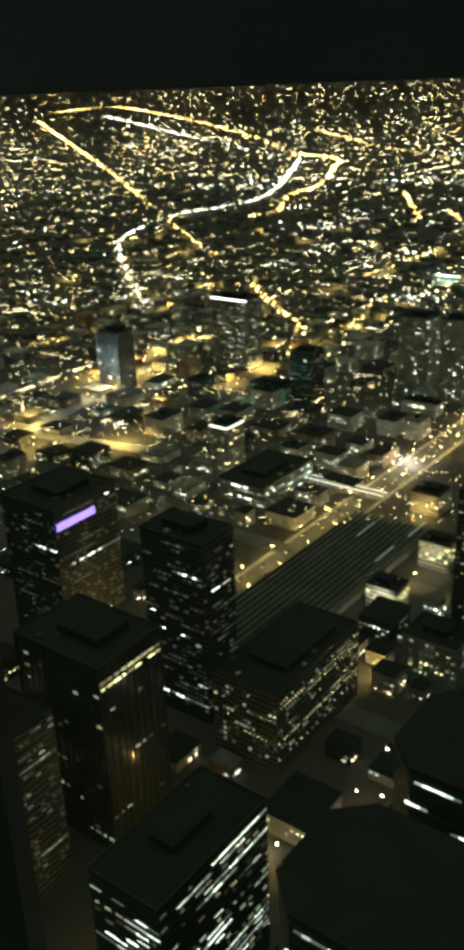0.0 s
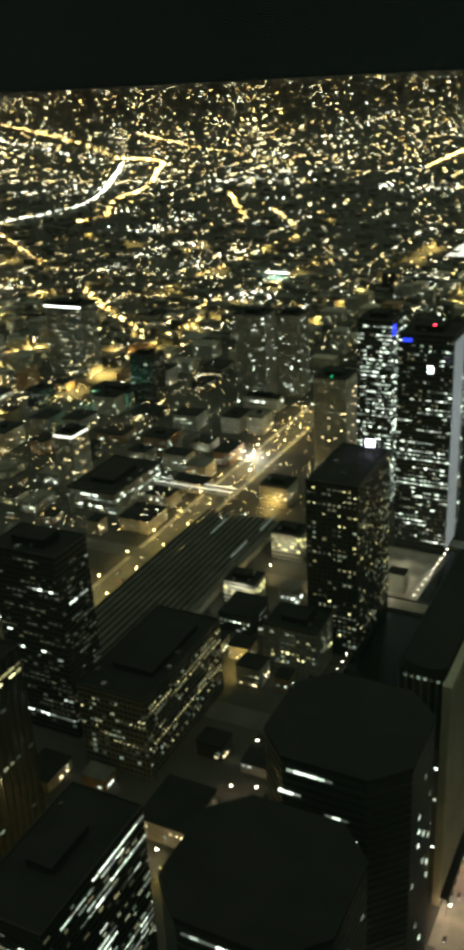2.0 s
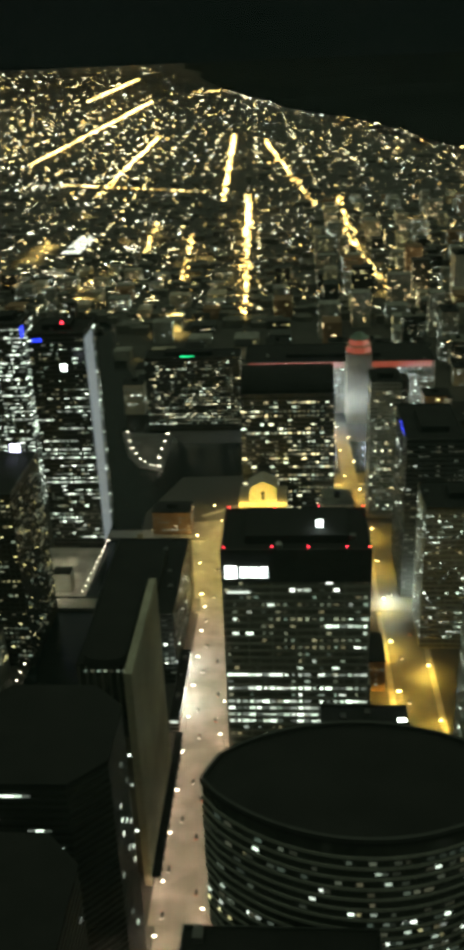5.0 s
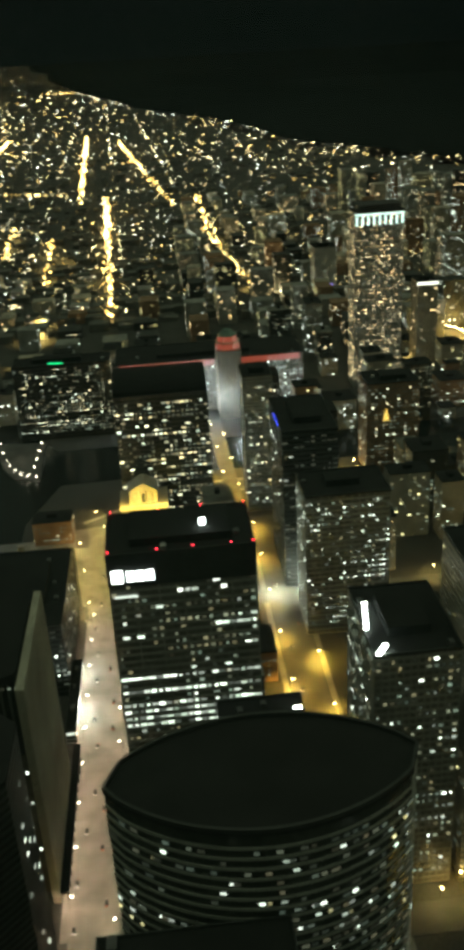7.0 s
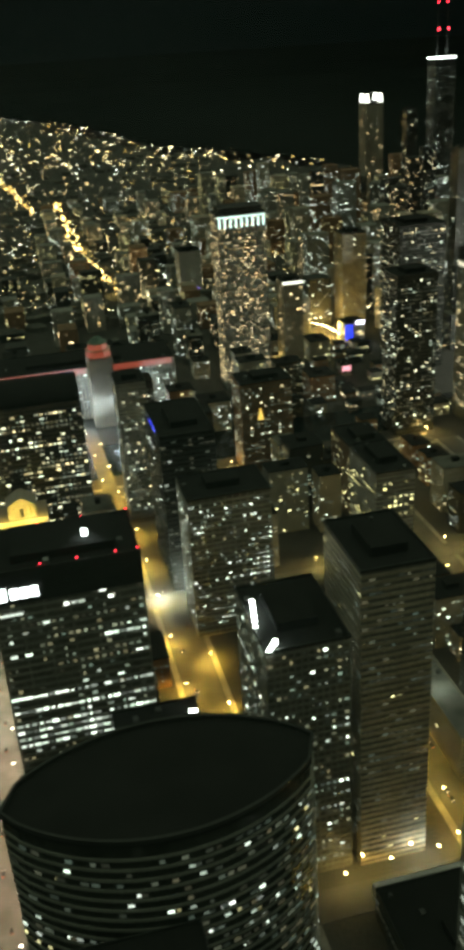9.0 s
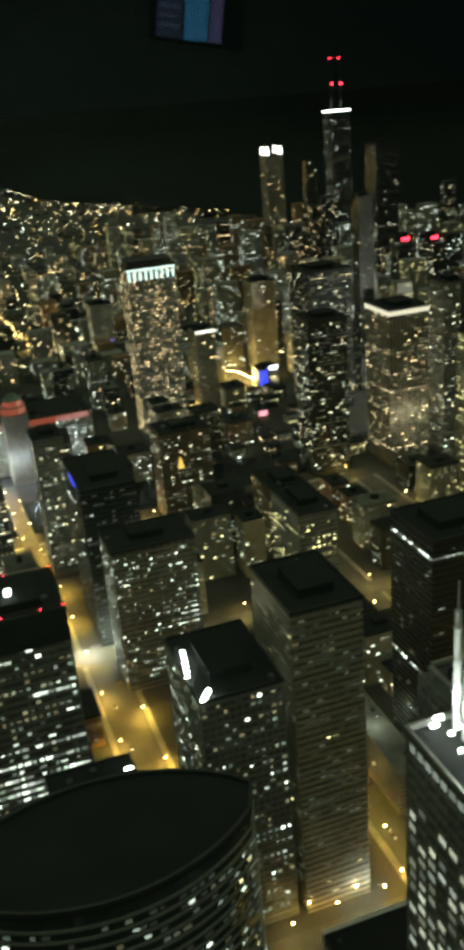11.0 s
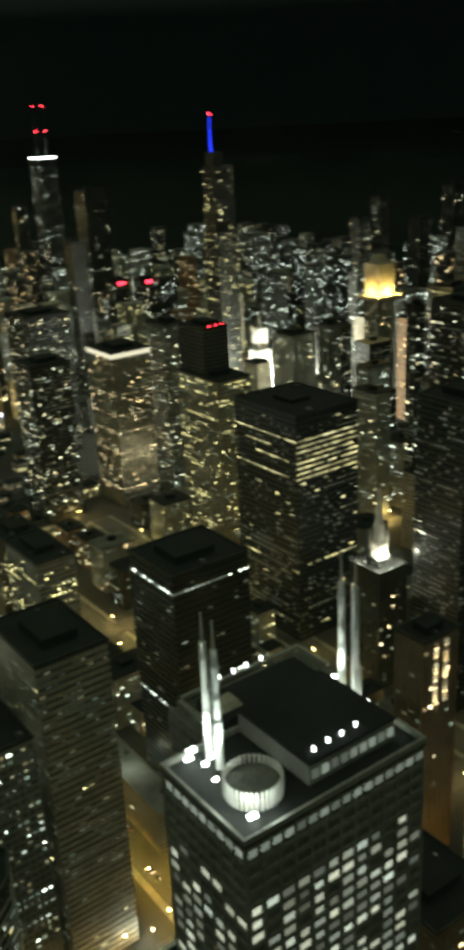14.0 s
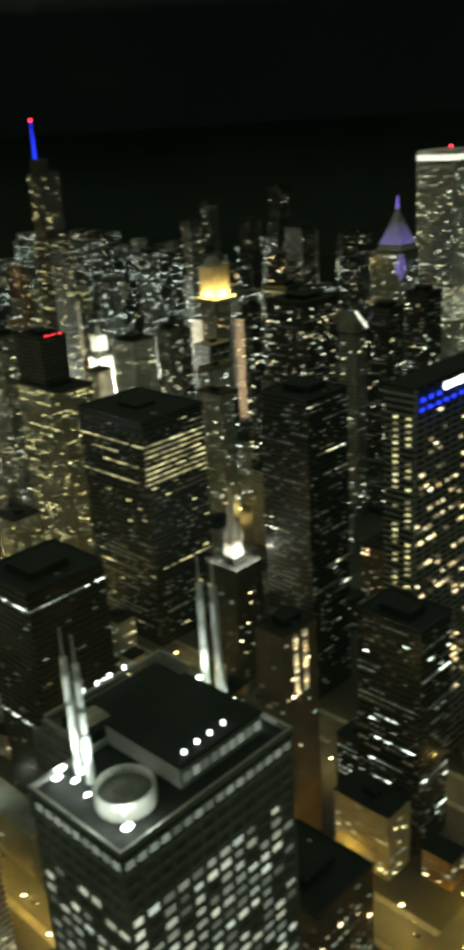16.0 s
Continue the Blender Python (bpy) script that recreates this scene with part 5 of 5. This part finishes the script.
def joined_block(x0, x1, y0, y1, h, mat, run, few, win):
    """A block too far off to be told apart: joined with its like."""
    body, glow_acc = far_bodies.setdefault(mat.name, (Acc(), mat))[0], far_windows.setdefault(win.name, (Acc(), win))[0]
    i, c = len(body.v), courses(x0, x1, y0, y1, h)
    body.v += c.v
    body.f += [tuple(i + k for k in f) for f in c.f]
    for face, a, z, w, t in panes(x0, x1, y0, y1, 4, h - 1, 4.0, 3.6, rng_next(), run * 1.3, few * 1.5, .6, .45, "SWE"):
        if face == "S":
            glow_acc.box(a - w / 2, a + w / 2, y0 - .4, y0 + .1, z - t / 2, z + t / 2)
        else:
            x = x0 if face == "W" else x1
            glow_acc.box(x - .4, x + .4, a - w / 2, a + w / 2, z - t / 2, z + t / 2)
    TAKEN.append((x0, x1, y0, y1))


def plain_block(x0, x1, y0, y1, h, mat, run, few, win, name, label, group):
    """A mid-rise of the fabric between the landmarks."""
    cx, cy = (x0 + x1) / 2, (y0 + y1) / 2
    thing = root(name, cx, cy, label, "building", group)
    X0, X1, Y0, Y1 = x0 - cx, x1 - cx, y0 - cy, y1 - cy
    rng = rng_next()
    part("body", courses(X0, X1, Y0, Y1, h), mat, thing)
    top = Acc().box(X0 - .4, X1 + .4, Y0 - .4, Y1 + .4, h, h + .8)
    part("roof", top, TAR if rng.random() < .85 else GRAVEL, thing)
    if h > 20:
        w = rng.uniform(.15, .3)
        part("penthouse", Acc().box(X0 * w, X1 * w, Y0 * w, Y1 * w, h + .8, h + 4.5), TAR, thing)
    spots = panes(X0, X1, Y0, Y1, 4, h - 1, 4.0, 3.6, rng, run, few, .6, .36, "SWE")
    for face, a0, a1 in (("S", X0, X1), ("W", Y0, Y1), ("E", Y0, Y1)):
        spots += [(face, rng.uniform(a0 + 3, a1 - 3), 2.6, rng.uniform(1, 3.2), rng.uniform(.6, 1.5)) for _ in range(rng.randint(0, 4))]
    add_panes(thing, spots, X0, X1, Y0, Y1, win, out=.45)
    # extra dim panes, added to brighten the plain walls
    faint = panes(X0, X1, Y0, Y1, 4, h - 1, 4.0, 3.6, rng, .3, .22, .6, .4, "SWE")
    add_panes(thing, faint, X0, X1, Y0, Y1, DIMGLOW, out=.40, rest="dim_windows")
    TAKEN.append((x0, x1, y0, y1))


fr = random.Random(21)
TAKEN.append((172, 236, 300, 500))    # open street and parking deck
MATS = [STONE, BRICK, CONCRETE, GRANITE, STEEL]
made = 0


def fabric(xs, ys, chance, low, high, run, few, size=(20, 40), gap=7):
    global made
    for gx in xs:
        for gy in ys:
            if fr.random() > chance:
                continue
            w, d = fr.uniform(*size), fr.uniform(*size)
            x, y = gx + fr.uniform(-8, 8), gy + fr.uniform(-8, 8)
            box = (x - w / 2, x + w / 2, y - d / 2, y + d / 2)
            if blocked(*box, gap):
                continue
            m = fr.choice(MATS)
            h = low + (high - low) * fr.random() ** 2
            if math.hypot(x, y) > 1350:
                joined_block(*box, h, m, run, few, fr.choice((WARM, MIXED, YELLOW, COOL)))
                continue
            plain_block(*box, h, m, run, few, fr.choice((WARM, MIXED, YELLOW, COOL)), "office_block" if h > 30 else "low_building",
                        "%s city block with %s lit windows" % (FACE_WORD[m.name], "many" if few > .1 else "few"), "city blocks")
            made += 1


fabric(range(230, 700, 48), range(80, 860, 50), .9, 25, 75, .10, .07)
fabric(range(560, 1150, 55), range(300, 1000, 55), .75, 60, 150, .12, .10)
fabric(range(60, 480, 56), range(1200, 2100, 60), .9, 25, 80, .04, .12)
fabric(range(480, 1150, 58), range(1180, 2300, 62), .9, 50, 170, .05, .13)
fabric(range(-560, 60, 60), range(1120, 2000, 75), .85, 10, 40, .03, .07)
fabric(range(-1250, -440, 62), range(420, 1500, 70), .8, 8, 26, .08, .05)
fabric(range(-440, -215, 42), range(660, 860, 46), .9, 12, 34, .15, .08)
fabric(range(100, 900, 90), range(2150, 2900, 90), .9, 20, 70, .03, .15)
fabric(range(30, 420, 44), range(690, 1060, 46), .9, 30, 80, .08, .1)
fabric(range(-330, -205, 30), range(300, 660, 34), .95, 8, 26, .25, .10)
fabric(range(-560, -445, 40), range(200, 700, 42), .95, 12, 40, .2, .08)
fabric(range(-700, -450, 46), range(700, 1020, 48), .95, 10, 30, .25, .12)
fabric(range(165, 245, 36), range(500, 860, 40), .95, 45, 95, .08, .06)
fabric(range(-20, 62, 27), range(440, 720, 36), .95, 25, 60, .08, .05)
fabric(range(108, 195, 34), range(425, 580, 40), .95, 60, 105, .08, .05)
fabric(range(215, 420, 36), range(95, 330, 38), .95, 35, 85, .1, .07)
fabric(range(-140, -86, 27), range(670, 780, 36), .9, 14, 30, .1, .06)
fabric(range(340, 440, 34), range(330, 520, 38), .95, 50, 95, .1, .06)

del BOUND[:2]
fabric(range(330, 500, 25), range(925, 1250, 28), .9, 8, 18, .2, .12, (13, 21), 4)
fabric(range(-330, -190, 26), range(285, 700, 28), .8, 8, 22, .2, .1, (10, 19), 3)
fabric(range(215, 470, 30), range(95, 700, 32), .8, 18, 50, .1, .07, (12, 22), 3)
fabric(range(-560, -440, 30), range(420, 900, 32), .5, 6, 18, .15, .1, (10, 20), 3)

# crowded towers towards the lake
for gx in range(700, 1640, 46):
    for gy in range(640, 1900, 48):
        x, y = gx + fr.uniform(-8, 8), gy + fr.uniform(-8, 8)
        r, w, d = math.hypot(x, y), fr.uniform(18, 34), fr.uniform(18, 34)
        if not 1400 < r < 2250 or fr.random() > .8 or blocked(x - w / 2, x + w / 2, y - d / 2, y + d / 2, 5):
            continue
        joined_block(x - w / 2, x + w / 2, y - d / 2, y + d / 2, 80 + 135 * fr.random() ** 1.4, fr.choice((STEEL, GRANITE, STEEL, DARKSTONE)), .07, .15, fr.choice((WARM, MIXED, COOL, COOL)))

for nm, (acc, m) in far_bodies.items():
    tagged(part("far_blocks", acc, m, kind="stuff"), "far %s city blocks" % FACE_WORD[nm], "buildings")
for nm, (acc, m) in far_windows.items():
    tagged(part("far_windows", acc, m, kind="stuff"), "lit windows of far city blocks", "windows")

# bright halls and yards of the plain
yard = root("lit_yard", -510, 2250, "rail yard roof with rows of white lights", "station")
part("roof", Acc().box(-24, 24, -125, 125, 0.5, 9), DARKSTONE, yard)
for k in range(7):
    part("light_row", Acc().box(-22 + 6.6 * k, -19.4 + 6.6 * k, -118, 118 - 16 * (k % 3), 9, 9.6), COOLSIGN, yard, "white light row")
field = root("lit_field", -834, 1865, "small floodlit sports field", "sports field")
part("turf", Acc().box(-26, 26, -22, 22, 0.3, 0.9), COPPER, field)
part("light_row", Acc().box(-26, 26, -3, 3, 10, 11), WHITESIGN, field, "white light row")
for x in (-25, 25):
    part("post", Acc().box(x - .4, x + .4, -.4, .4, 0.9, 10), POLE, field)
light("field_light", -834, 1850, 16, 60000, (.7, 1, .9), 1.0)

# low roofs of the plain, too many to count
roofs = Acc()
for _ in range(2600):
    el, az = fr.uniform(5.5, 17), radians(fr.uniform(-62, 12))
    r = EYE.z / math.tan(radians(el))
    x, y = r * math.sin(az), r * math.cos(az)
    s = fr.uniform(6, 16)
    if r < 1500 or in_lake(x, y):
        continue
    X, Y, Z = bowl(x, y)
    roofs.box(X - s, X + s, Y - s * .8, Y + s * .8, Z - 2, Z + fr.uniform(6, 14))
tagged(part("low_roofs", roofs, DARKSTONE, kind="stuff"), "low dark roofs of the far districts", "roofs")


# ---- street lamps, cars ----
def street_lamp(colour):
    lampost = root("street_lamp", 0, -300, "grey street lamp post with a glowing head", "street lamp", "street lamps")
    part("pole", Acc().prism([(.12 * math.cos(k * math.pi / 3), .12 * math.sin(k * math.pi / 3)) for k in range(6)], 0, 9.5, .6), POLE, lampost)
    part("arm", Acc().box(-.06, 2.0, -.06, .06, 9.3, 9.5), POLE, lampost)
    part("head", Acc().box(1.3, 2.7, -.45, .45, 9.2, 9.75, .7), colour, lampost, "glowing lamp head")
    return lampost


PINK = (1.0, 0.64, 0.44)
GOLD = (1.0, 0.66, 0.20)
DEEP = (1.0, 0.56, 0.08)
HEADGOLD, HEADPINK = glow("sodium_head", (1.0, 0.66, 0.25), 36.0), glow("pale_head", (1.0, 0.84, 0.66), 14.0)
first = {"gold": street_lamp(HEADGOLD), "pink": street_lamp(HEADPINK)}
first["gold"].location, first["pink"].location = (66, -60, 0), (-46, -60, 0)


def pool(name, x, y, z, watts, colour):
    """A downward spot that lights the ground below it."""
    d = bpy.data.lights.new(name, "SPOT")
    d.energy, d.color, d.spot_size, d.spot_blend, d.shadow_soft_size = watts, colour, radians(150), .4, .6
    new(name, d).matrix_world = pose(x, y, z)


def lamps_along(p, q, width, step, kind, watts):
    L = math.hypot(q[0] - p[0], q[1] - p[1])
    d = Vector((q[0] - p[0], q[1] - p[1])) / L
    n = Vector((-d.y, d.x))
    k, s = step / 2, 1
    while k < L:
        c = Vector(p) + d * k
        e = c + n * s * (width / 2 + 1)
        copy_thing(first.get(kind, first["gold"]), Matrix.Translation((e.x, e.y, 0.3)) @ Matrix.Rotation(math.atan2(-n.y * s, -n.x * s), 4, "Z"))
        h = c + n * s * (width / 2 - 1)
        beam = bpy.data.lights.new("street_light", "SPOT")
        beam.energy, beam.color, beam.spot_size, beam.spot_blend, beam.shadow_soft_size = watts, {"pink": PINK, "gold": GOLD}.get(kind, DEEP), radians(168 if kind != "gold" else 179), .35, .3
        new("street_light", beam).matrix_world = pose(h.x, h.y, 8.9)
        # added point light above the post, brightens the facades
        if kind == "gold":
            light("globe_light", e.x, e.y, 10.6, watts * .45, GOLD, .3)
        k += step
        s = -s


lamps_along((-61.5, 250), (-61.5, 640), 25, 17, "pink", 5200)
lamps_along((-64, 640), (-84, 800), 26, 26, "gold", 6600)
lamps_along((-84, 800), (20, 868), 22, 26, "gold", 6600)
lamps_along((82, 330), (82, 795), 26, 30, "franklin", 26000)
lamps_along((60, 800), (54, 1050), 14, 34, "franklin", 16000)
lamps_along((205, 150), (205, 490), 20, 14, "franklin", 7500)
lamps_along((126, 345), (196, 345), 8, 14, "franklin", 1600)
lamps_along((318, 150), (318, 860), 20, 44, "gold", 3400)
lamps_along((435, 110), (435, 860), 20, 60, "gold", 6000)
lamps_along((-432, 430), (-432, 1100), 26, 24, "gold", 5000)
lamps_along((-290, 330), (-90, 330), 20, 44, "gold", 3600)
lamps_along((100, 330), (440, 330), 20, 40, "gold", 3000)
lamps_along((100, 185), (430, 185), 20, 30, "franklin", 5500)
lamps_along((100, 468), (440, 468), 20, 44, "gold", 6000)
lamps_along((100, 650), (440, 650), 20, 44, "gold", 7000)
lamps_along((20, 868), (420, 885), 20, 38, "gold", 9000)
lamps_along((440, 650), (700, 650), 20, 52, "gold", 12000)
lamps_along((-420, 650), (-240, 650), 20, 44, "gold", 2400)
lamps_along((-560, 468), (-440, 468), 20, 40, "gold", 4500)


def car(colour):
    c = root("car", -58, -250, "dark car driving with its lamps on", "car", "cars on the boulevard", .5)
    part("body", Acc().box(-.9, .9, -2.25, 2.25, .35, .95, .95), colour, c)
    part("cabin", Acc().box(-.8, .8, -1.3, 1.1, .95, 1.45, .8), GLASS, c)
    for x in (-.85, .85):
        for y in (-1.4, 1.4):
            part("wheel", Acc().prism([(x - .1, y - .3), (x + .1, y - .3), (x + .1, y + .3), (x - .1, y + .3)], 0, .62, 1), TAR, c)
    for x in (-.6, .6):
        part("headlight", Acc().box(x - .25, x + .25, 2.2, 2.32, .6, .85), HEADS, c)
        part("tail_light", Acc().box(x - .25, x + .25, -2.32, -2.2, .6, .85), TAILS, c)
    return c


one = car(CAR)
for k in range(34):
    if k < 22:
        s = 1 if k % 2 else -1
        x, y = -62 + s * fr.choice((3, 6.5, 10)), 340 + k * 18 + fr.uniform(-7, 7)
    elif k < 29:
        s = fr.choice((-1, 1))
        x, y = 82 + s * 5, 480 + (k - 22) * 45 + fr.uniform(-10, 10)
    else:
        s = fr.choice((-1, 1))
        x, y = 205 + s * 4, 200 + (k - 29) * 60
    copy_thing(one, Matrix.Translation((x, y, .5)) @ Matrix.Rotation(0 if s > 0 else math.pi, 4, "Z"))

for x, y in ((-262, 216), (-252, 232), (-268, 300)):
    light("street_light", x, y, 8.8, 4000, DEEP, .4)
for x, y in ((322, 232), (300, 262), (338, 262), (322, 205)):
    light("street_light", x, y, 9, 3000, DEEP, .4)
for x, y, w in ((172, 344, 3000), (160, 345, 1500), (74, 655, 26000), (100, 652, 16000), (-78, 566, 12000), (-77, 520, 14000)):
    light("white_street_light", x, y, 9, w, (.95, 1.0, .9), .5)

for k in range(26):
    s = 1 if k % 2 else -1
    copy_thing(one, Matrix.Translation((-432 + s * fr.choice((3, 7, 10)), 545 + k * 17 + fr.uniform(-6, 6), .5)) @ Matrix.Rotation(0 if s > 0 else math.pi, 4, "Z"))

for k in range(20):
    s, x = (1 if k % 2 else -1), (205, 318, 435)[k % 3]
    copy_thing(one, Matrix.Translation((x + 4 * s, 190 + k * 16 + fr.uniform(-6, 6), .5)) @ Matrix.Rotation(0 if s > 0 else math.pi, 4, "Z"))

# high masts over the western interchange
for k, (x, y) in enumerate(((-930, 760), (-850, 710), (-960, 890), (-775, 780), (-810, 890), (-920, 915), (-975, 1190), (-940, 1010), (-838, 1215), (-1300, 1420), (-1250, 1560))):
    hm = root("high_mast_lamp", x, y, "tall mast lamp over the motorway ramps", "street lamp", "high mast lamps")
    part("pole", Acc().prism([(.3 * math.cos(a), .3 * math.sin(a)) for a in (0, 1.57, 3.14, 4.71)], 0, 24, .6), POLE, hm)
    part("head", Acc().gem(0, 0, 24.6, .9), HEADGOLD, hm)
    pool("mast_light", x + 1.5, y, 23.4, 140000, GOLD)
ramps = Acc()
for i, (p, q, w) in enumerate((((-880, 640), (-960, 1000), 26), ((-960, 1000), (-960, 1300), 24), ((-960, 890), (-780, 900), 18), ((-990, 720), (-700, 780), 22), ((-880, 1200), (-800, 1225), 22), ((-960, 1300), (-1300, 1450), 24), ((-1300, 1450), (-1215, 1321), 18))):
    ramps.slab(p, q, w, .34 + .012 * i, .2)
structure("motorway", ramps, PAVING, "pale concrete motorway ramps in golden lamp light")

lamp_a = Acc()
for k in range(26):
    t = k / 25
    lamp_a.gem(425 + 40 * t + 6 * math.sin(5 * t), 1362 - 100 * t + 14 * math.sin(3 * t), 9, .9)
tagged(part("ramp_lights", lamp_a, HEADGOLD, kind="stuff"), "golden lamps along a curving ramp", "lights")
for x, y in ((430, 1350), (440, 1318), (450, 1290)):
    light("street_light", x, y, 12, 30000, GOLD, .5)

# riverside walk lamps and plaza
for k in range(11):
    wl = root("walk_lamp", -203, 542 + 10 * k, "small white lamp on the river walk", "street lamp", "river walk lamps")
    part("pole", Acc().box(-.08, .08, -.08, .08, 0, 4), POLE, wl)
    part("globe", Acc().gem(0, 0, 4.3, .5), HEADPINK, wl)
for k in range(10):
    wl = root("walk_lamp", -180 + .6 * k, 664 + 10 * k, "small white lamp on the river walk", "street lamp", "river walk lamps")
    part("pole", Acc().box(-.08, .08, -.08, .08, 0, 4), POLE, wl)
    part("globe", Acc().gem(0, 0, 4.3, .6), HEADPINK, wl)
# base added over the water for lamps placed to fit the view
structure("quay", Acc().prism([(-208, 1036), (-188, 960), (-172, 930), (-144, 918), (-145, 1028)], .2, 1.0), ASPHALT, "curved stone quay at the river bend")
for x, y in ((-200, 1028), (-193, 1000), (-186, 978), (-180, 962), (-172, 946), (-165, 936), (-157, 929), (-148, 925), (-151, 1021), (-151, 998), (-152, 974), (-152, 950)):
    wl = root("walk_lamp", x, y, "small white lamp on the river walk", "street lamp", "river walk lamps")
    part("pole", Acc().box(-.08, .08, -.08, .08, 0.9, 4), POLE, wl)
    part("globe", Acc().gem(0, 0, 4.4, .8), HEADPINK, wl)
# unseen lamp added over the base
light("quay_light", -170, 985, 14, 1500, (1, .84, .6), .5)
structure("plaza", Acc().prism([(-225, 640), (-178, 650), (-176, 748), (-228, 748)], .1, .5), PAVING, "pale lit plaza at the foot of the river tower")
for x, y in ((-205, 720), (-190, 690), (-200, 655)):
    light("plaza_light", x, y, 8, 2500, (1, .84, .6), .5)
for x, y in ((-223, 440), (-220, 395), (-236, 332), (-205, 400)):
    copy_thing(first["pink"], Matrix.Translation((x, y, 0)))
    light("street_light", x + 2, y, 8.8, 900, PINK, .3)

# pools of light along the far avenues, one for every few lamps
for a, b, n in (((-1446, 1845), (-2228, 2518), 6), ((-1215, 1321), (-1716, 1783), 5), ((-1716, 1783), (-2069, 2490), 5), ((-1153, 1589), (-832, 1308), 4), ((-1000, 1760), (-1000, 2402), 5),
                ((-81, 1513), (-130, 2600), 8), ((-221, 1828), (-251, 2373), 4), ((-334, 2107), (-365, 2566), 4), ((150, 2100), (142, 2600), 4), ((121, 2421), (184, 1652), 6), ((320, 1180), (330, 1500), 3)):
    for k in range(n):
        t = (k + .5) / n
        pool("avenue_light", a[0] + (b[0] - a[0]) * t, a[1] + (b[1] - a[1]) * t, 14, 60000, GOLD)


# unseen lamps at random places, added to lift the western ground glow
for k in range(100):
    el, az = fr.uniform(8.2, 17), radians(fr.uniform(-58, -6))
    r = EYE.z / math.tan(radians(el))
    pool("avenue_light", round(r * math.sin(az) / 200) * 200, r * math.cos(az), 16, 90000, GOLD)


# ---- observation deck round the camera ----
DECK = 410.4
structure("deck_floor", Acc().box(-9, 9, -8, 0.56, DECK - .3, DECK), CARPET, "dark carpet of the observation deck")
structure("ceiling", Acc().box(-9, 9, -8, 0.56, DECK + 3.0, DECK + 3.3), PAINT, "dim ceiling of the observation deck")
structure("wall_south", Acc().box(-9, 9, -8.3, -8, DECK - .3, DECK + 3.3), PAINT, "dim back wall of the observation deck")
structure("wall_west", Acc().box(-9.3, -9, -8, .9, DECK - .3, DECK + 3.3), PAINT, "dim side wall of the observation deck")
structure("wall_east", Acc().box(9, 9.3, -8, .9, DECK - .3, DECK + 3.3), PAINT, "dim side wall of the observation deck")
deck_window = root("window_1", 0, .6, "wide clear observation window with dark posts", "window", z=DECK)
tagged(deck_window, kind="structure")
part("pane", Acc().box(-8.9, 8.9, .0, .012, .02, 2.98), PANE, deck_window)
for x in (-.97, 3.9, -5.9):
    part("mullion", Acc().box(x - .13, x + .13, -.03, .0, 0, 3.0), STEEL, deck_window)
# placed and tilted so its mirror image fits the camera's view
screen = root("display_screen", 2.9, -7.97, "blue glowing display on the back wall, tilted to fit its reflection in the view", "screen", z=DECK + 2.05)
screen.rotation_euler = (0, radians(10), 0)
part("case", Acc().box(-.45, .45, -.03, .03, 0, .5), STEEL, screen)
part("screen_face", Acc().box(-.13, .10, .03, .035, .03, .47), glow("blue_screen", (.10, .42, .85), .55), screen)
part("screen_margin", Acc().box(-.4, -.15, .03, .035, .03, .47), glow("navy_screen", (.12, .16, .40), .16), screen)
part("screen_margin", Acc().box(.12, .24, .03, .035, .03, .47), glow("violet_screen", (.36, .30, .75), .30), screen)
for k in range(4):
    part("text_bar", Acc().box(-.37, -.18 - .03 * (k % 2), .035, .038, .12 + .08 * k, .15 + .08 * k), glow("pale_screen_text", (.3, .35, .6), .25), screen)
# unseen greenish lamp, added so the pane's reflection lifts the blacks
deck_lamp = bpy.data.lights.new("deck_lamp", "AREA")
deck_lamp.energy, deck_lamp.color, deck_lamp.size = 30, (.72, 1.0, .76), 6
veil_lamp_ob = new("deck_lamp", deck_lamp)
veil_lamp_ob.matrix_world = pose(0, -4, DECK + 2.95)
# the high tower that carries the deck
high = Acc().box(-9.3, 9.3, -40, .0, 0, DECK - .32)
structure("wall_tower", high, STEEL, "black shaft of the high tower under the deck")
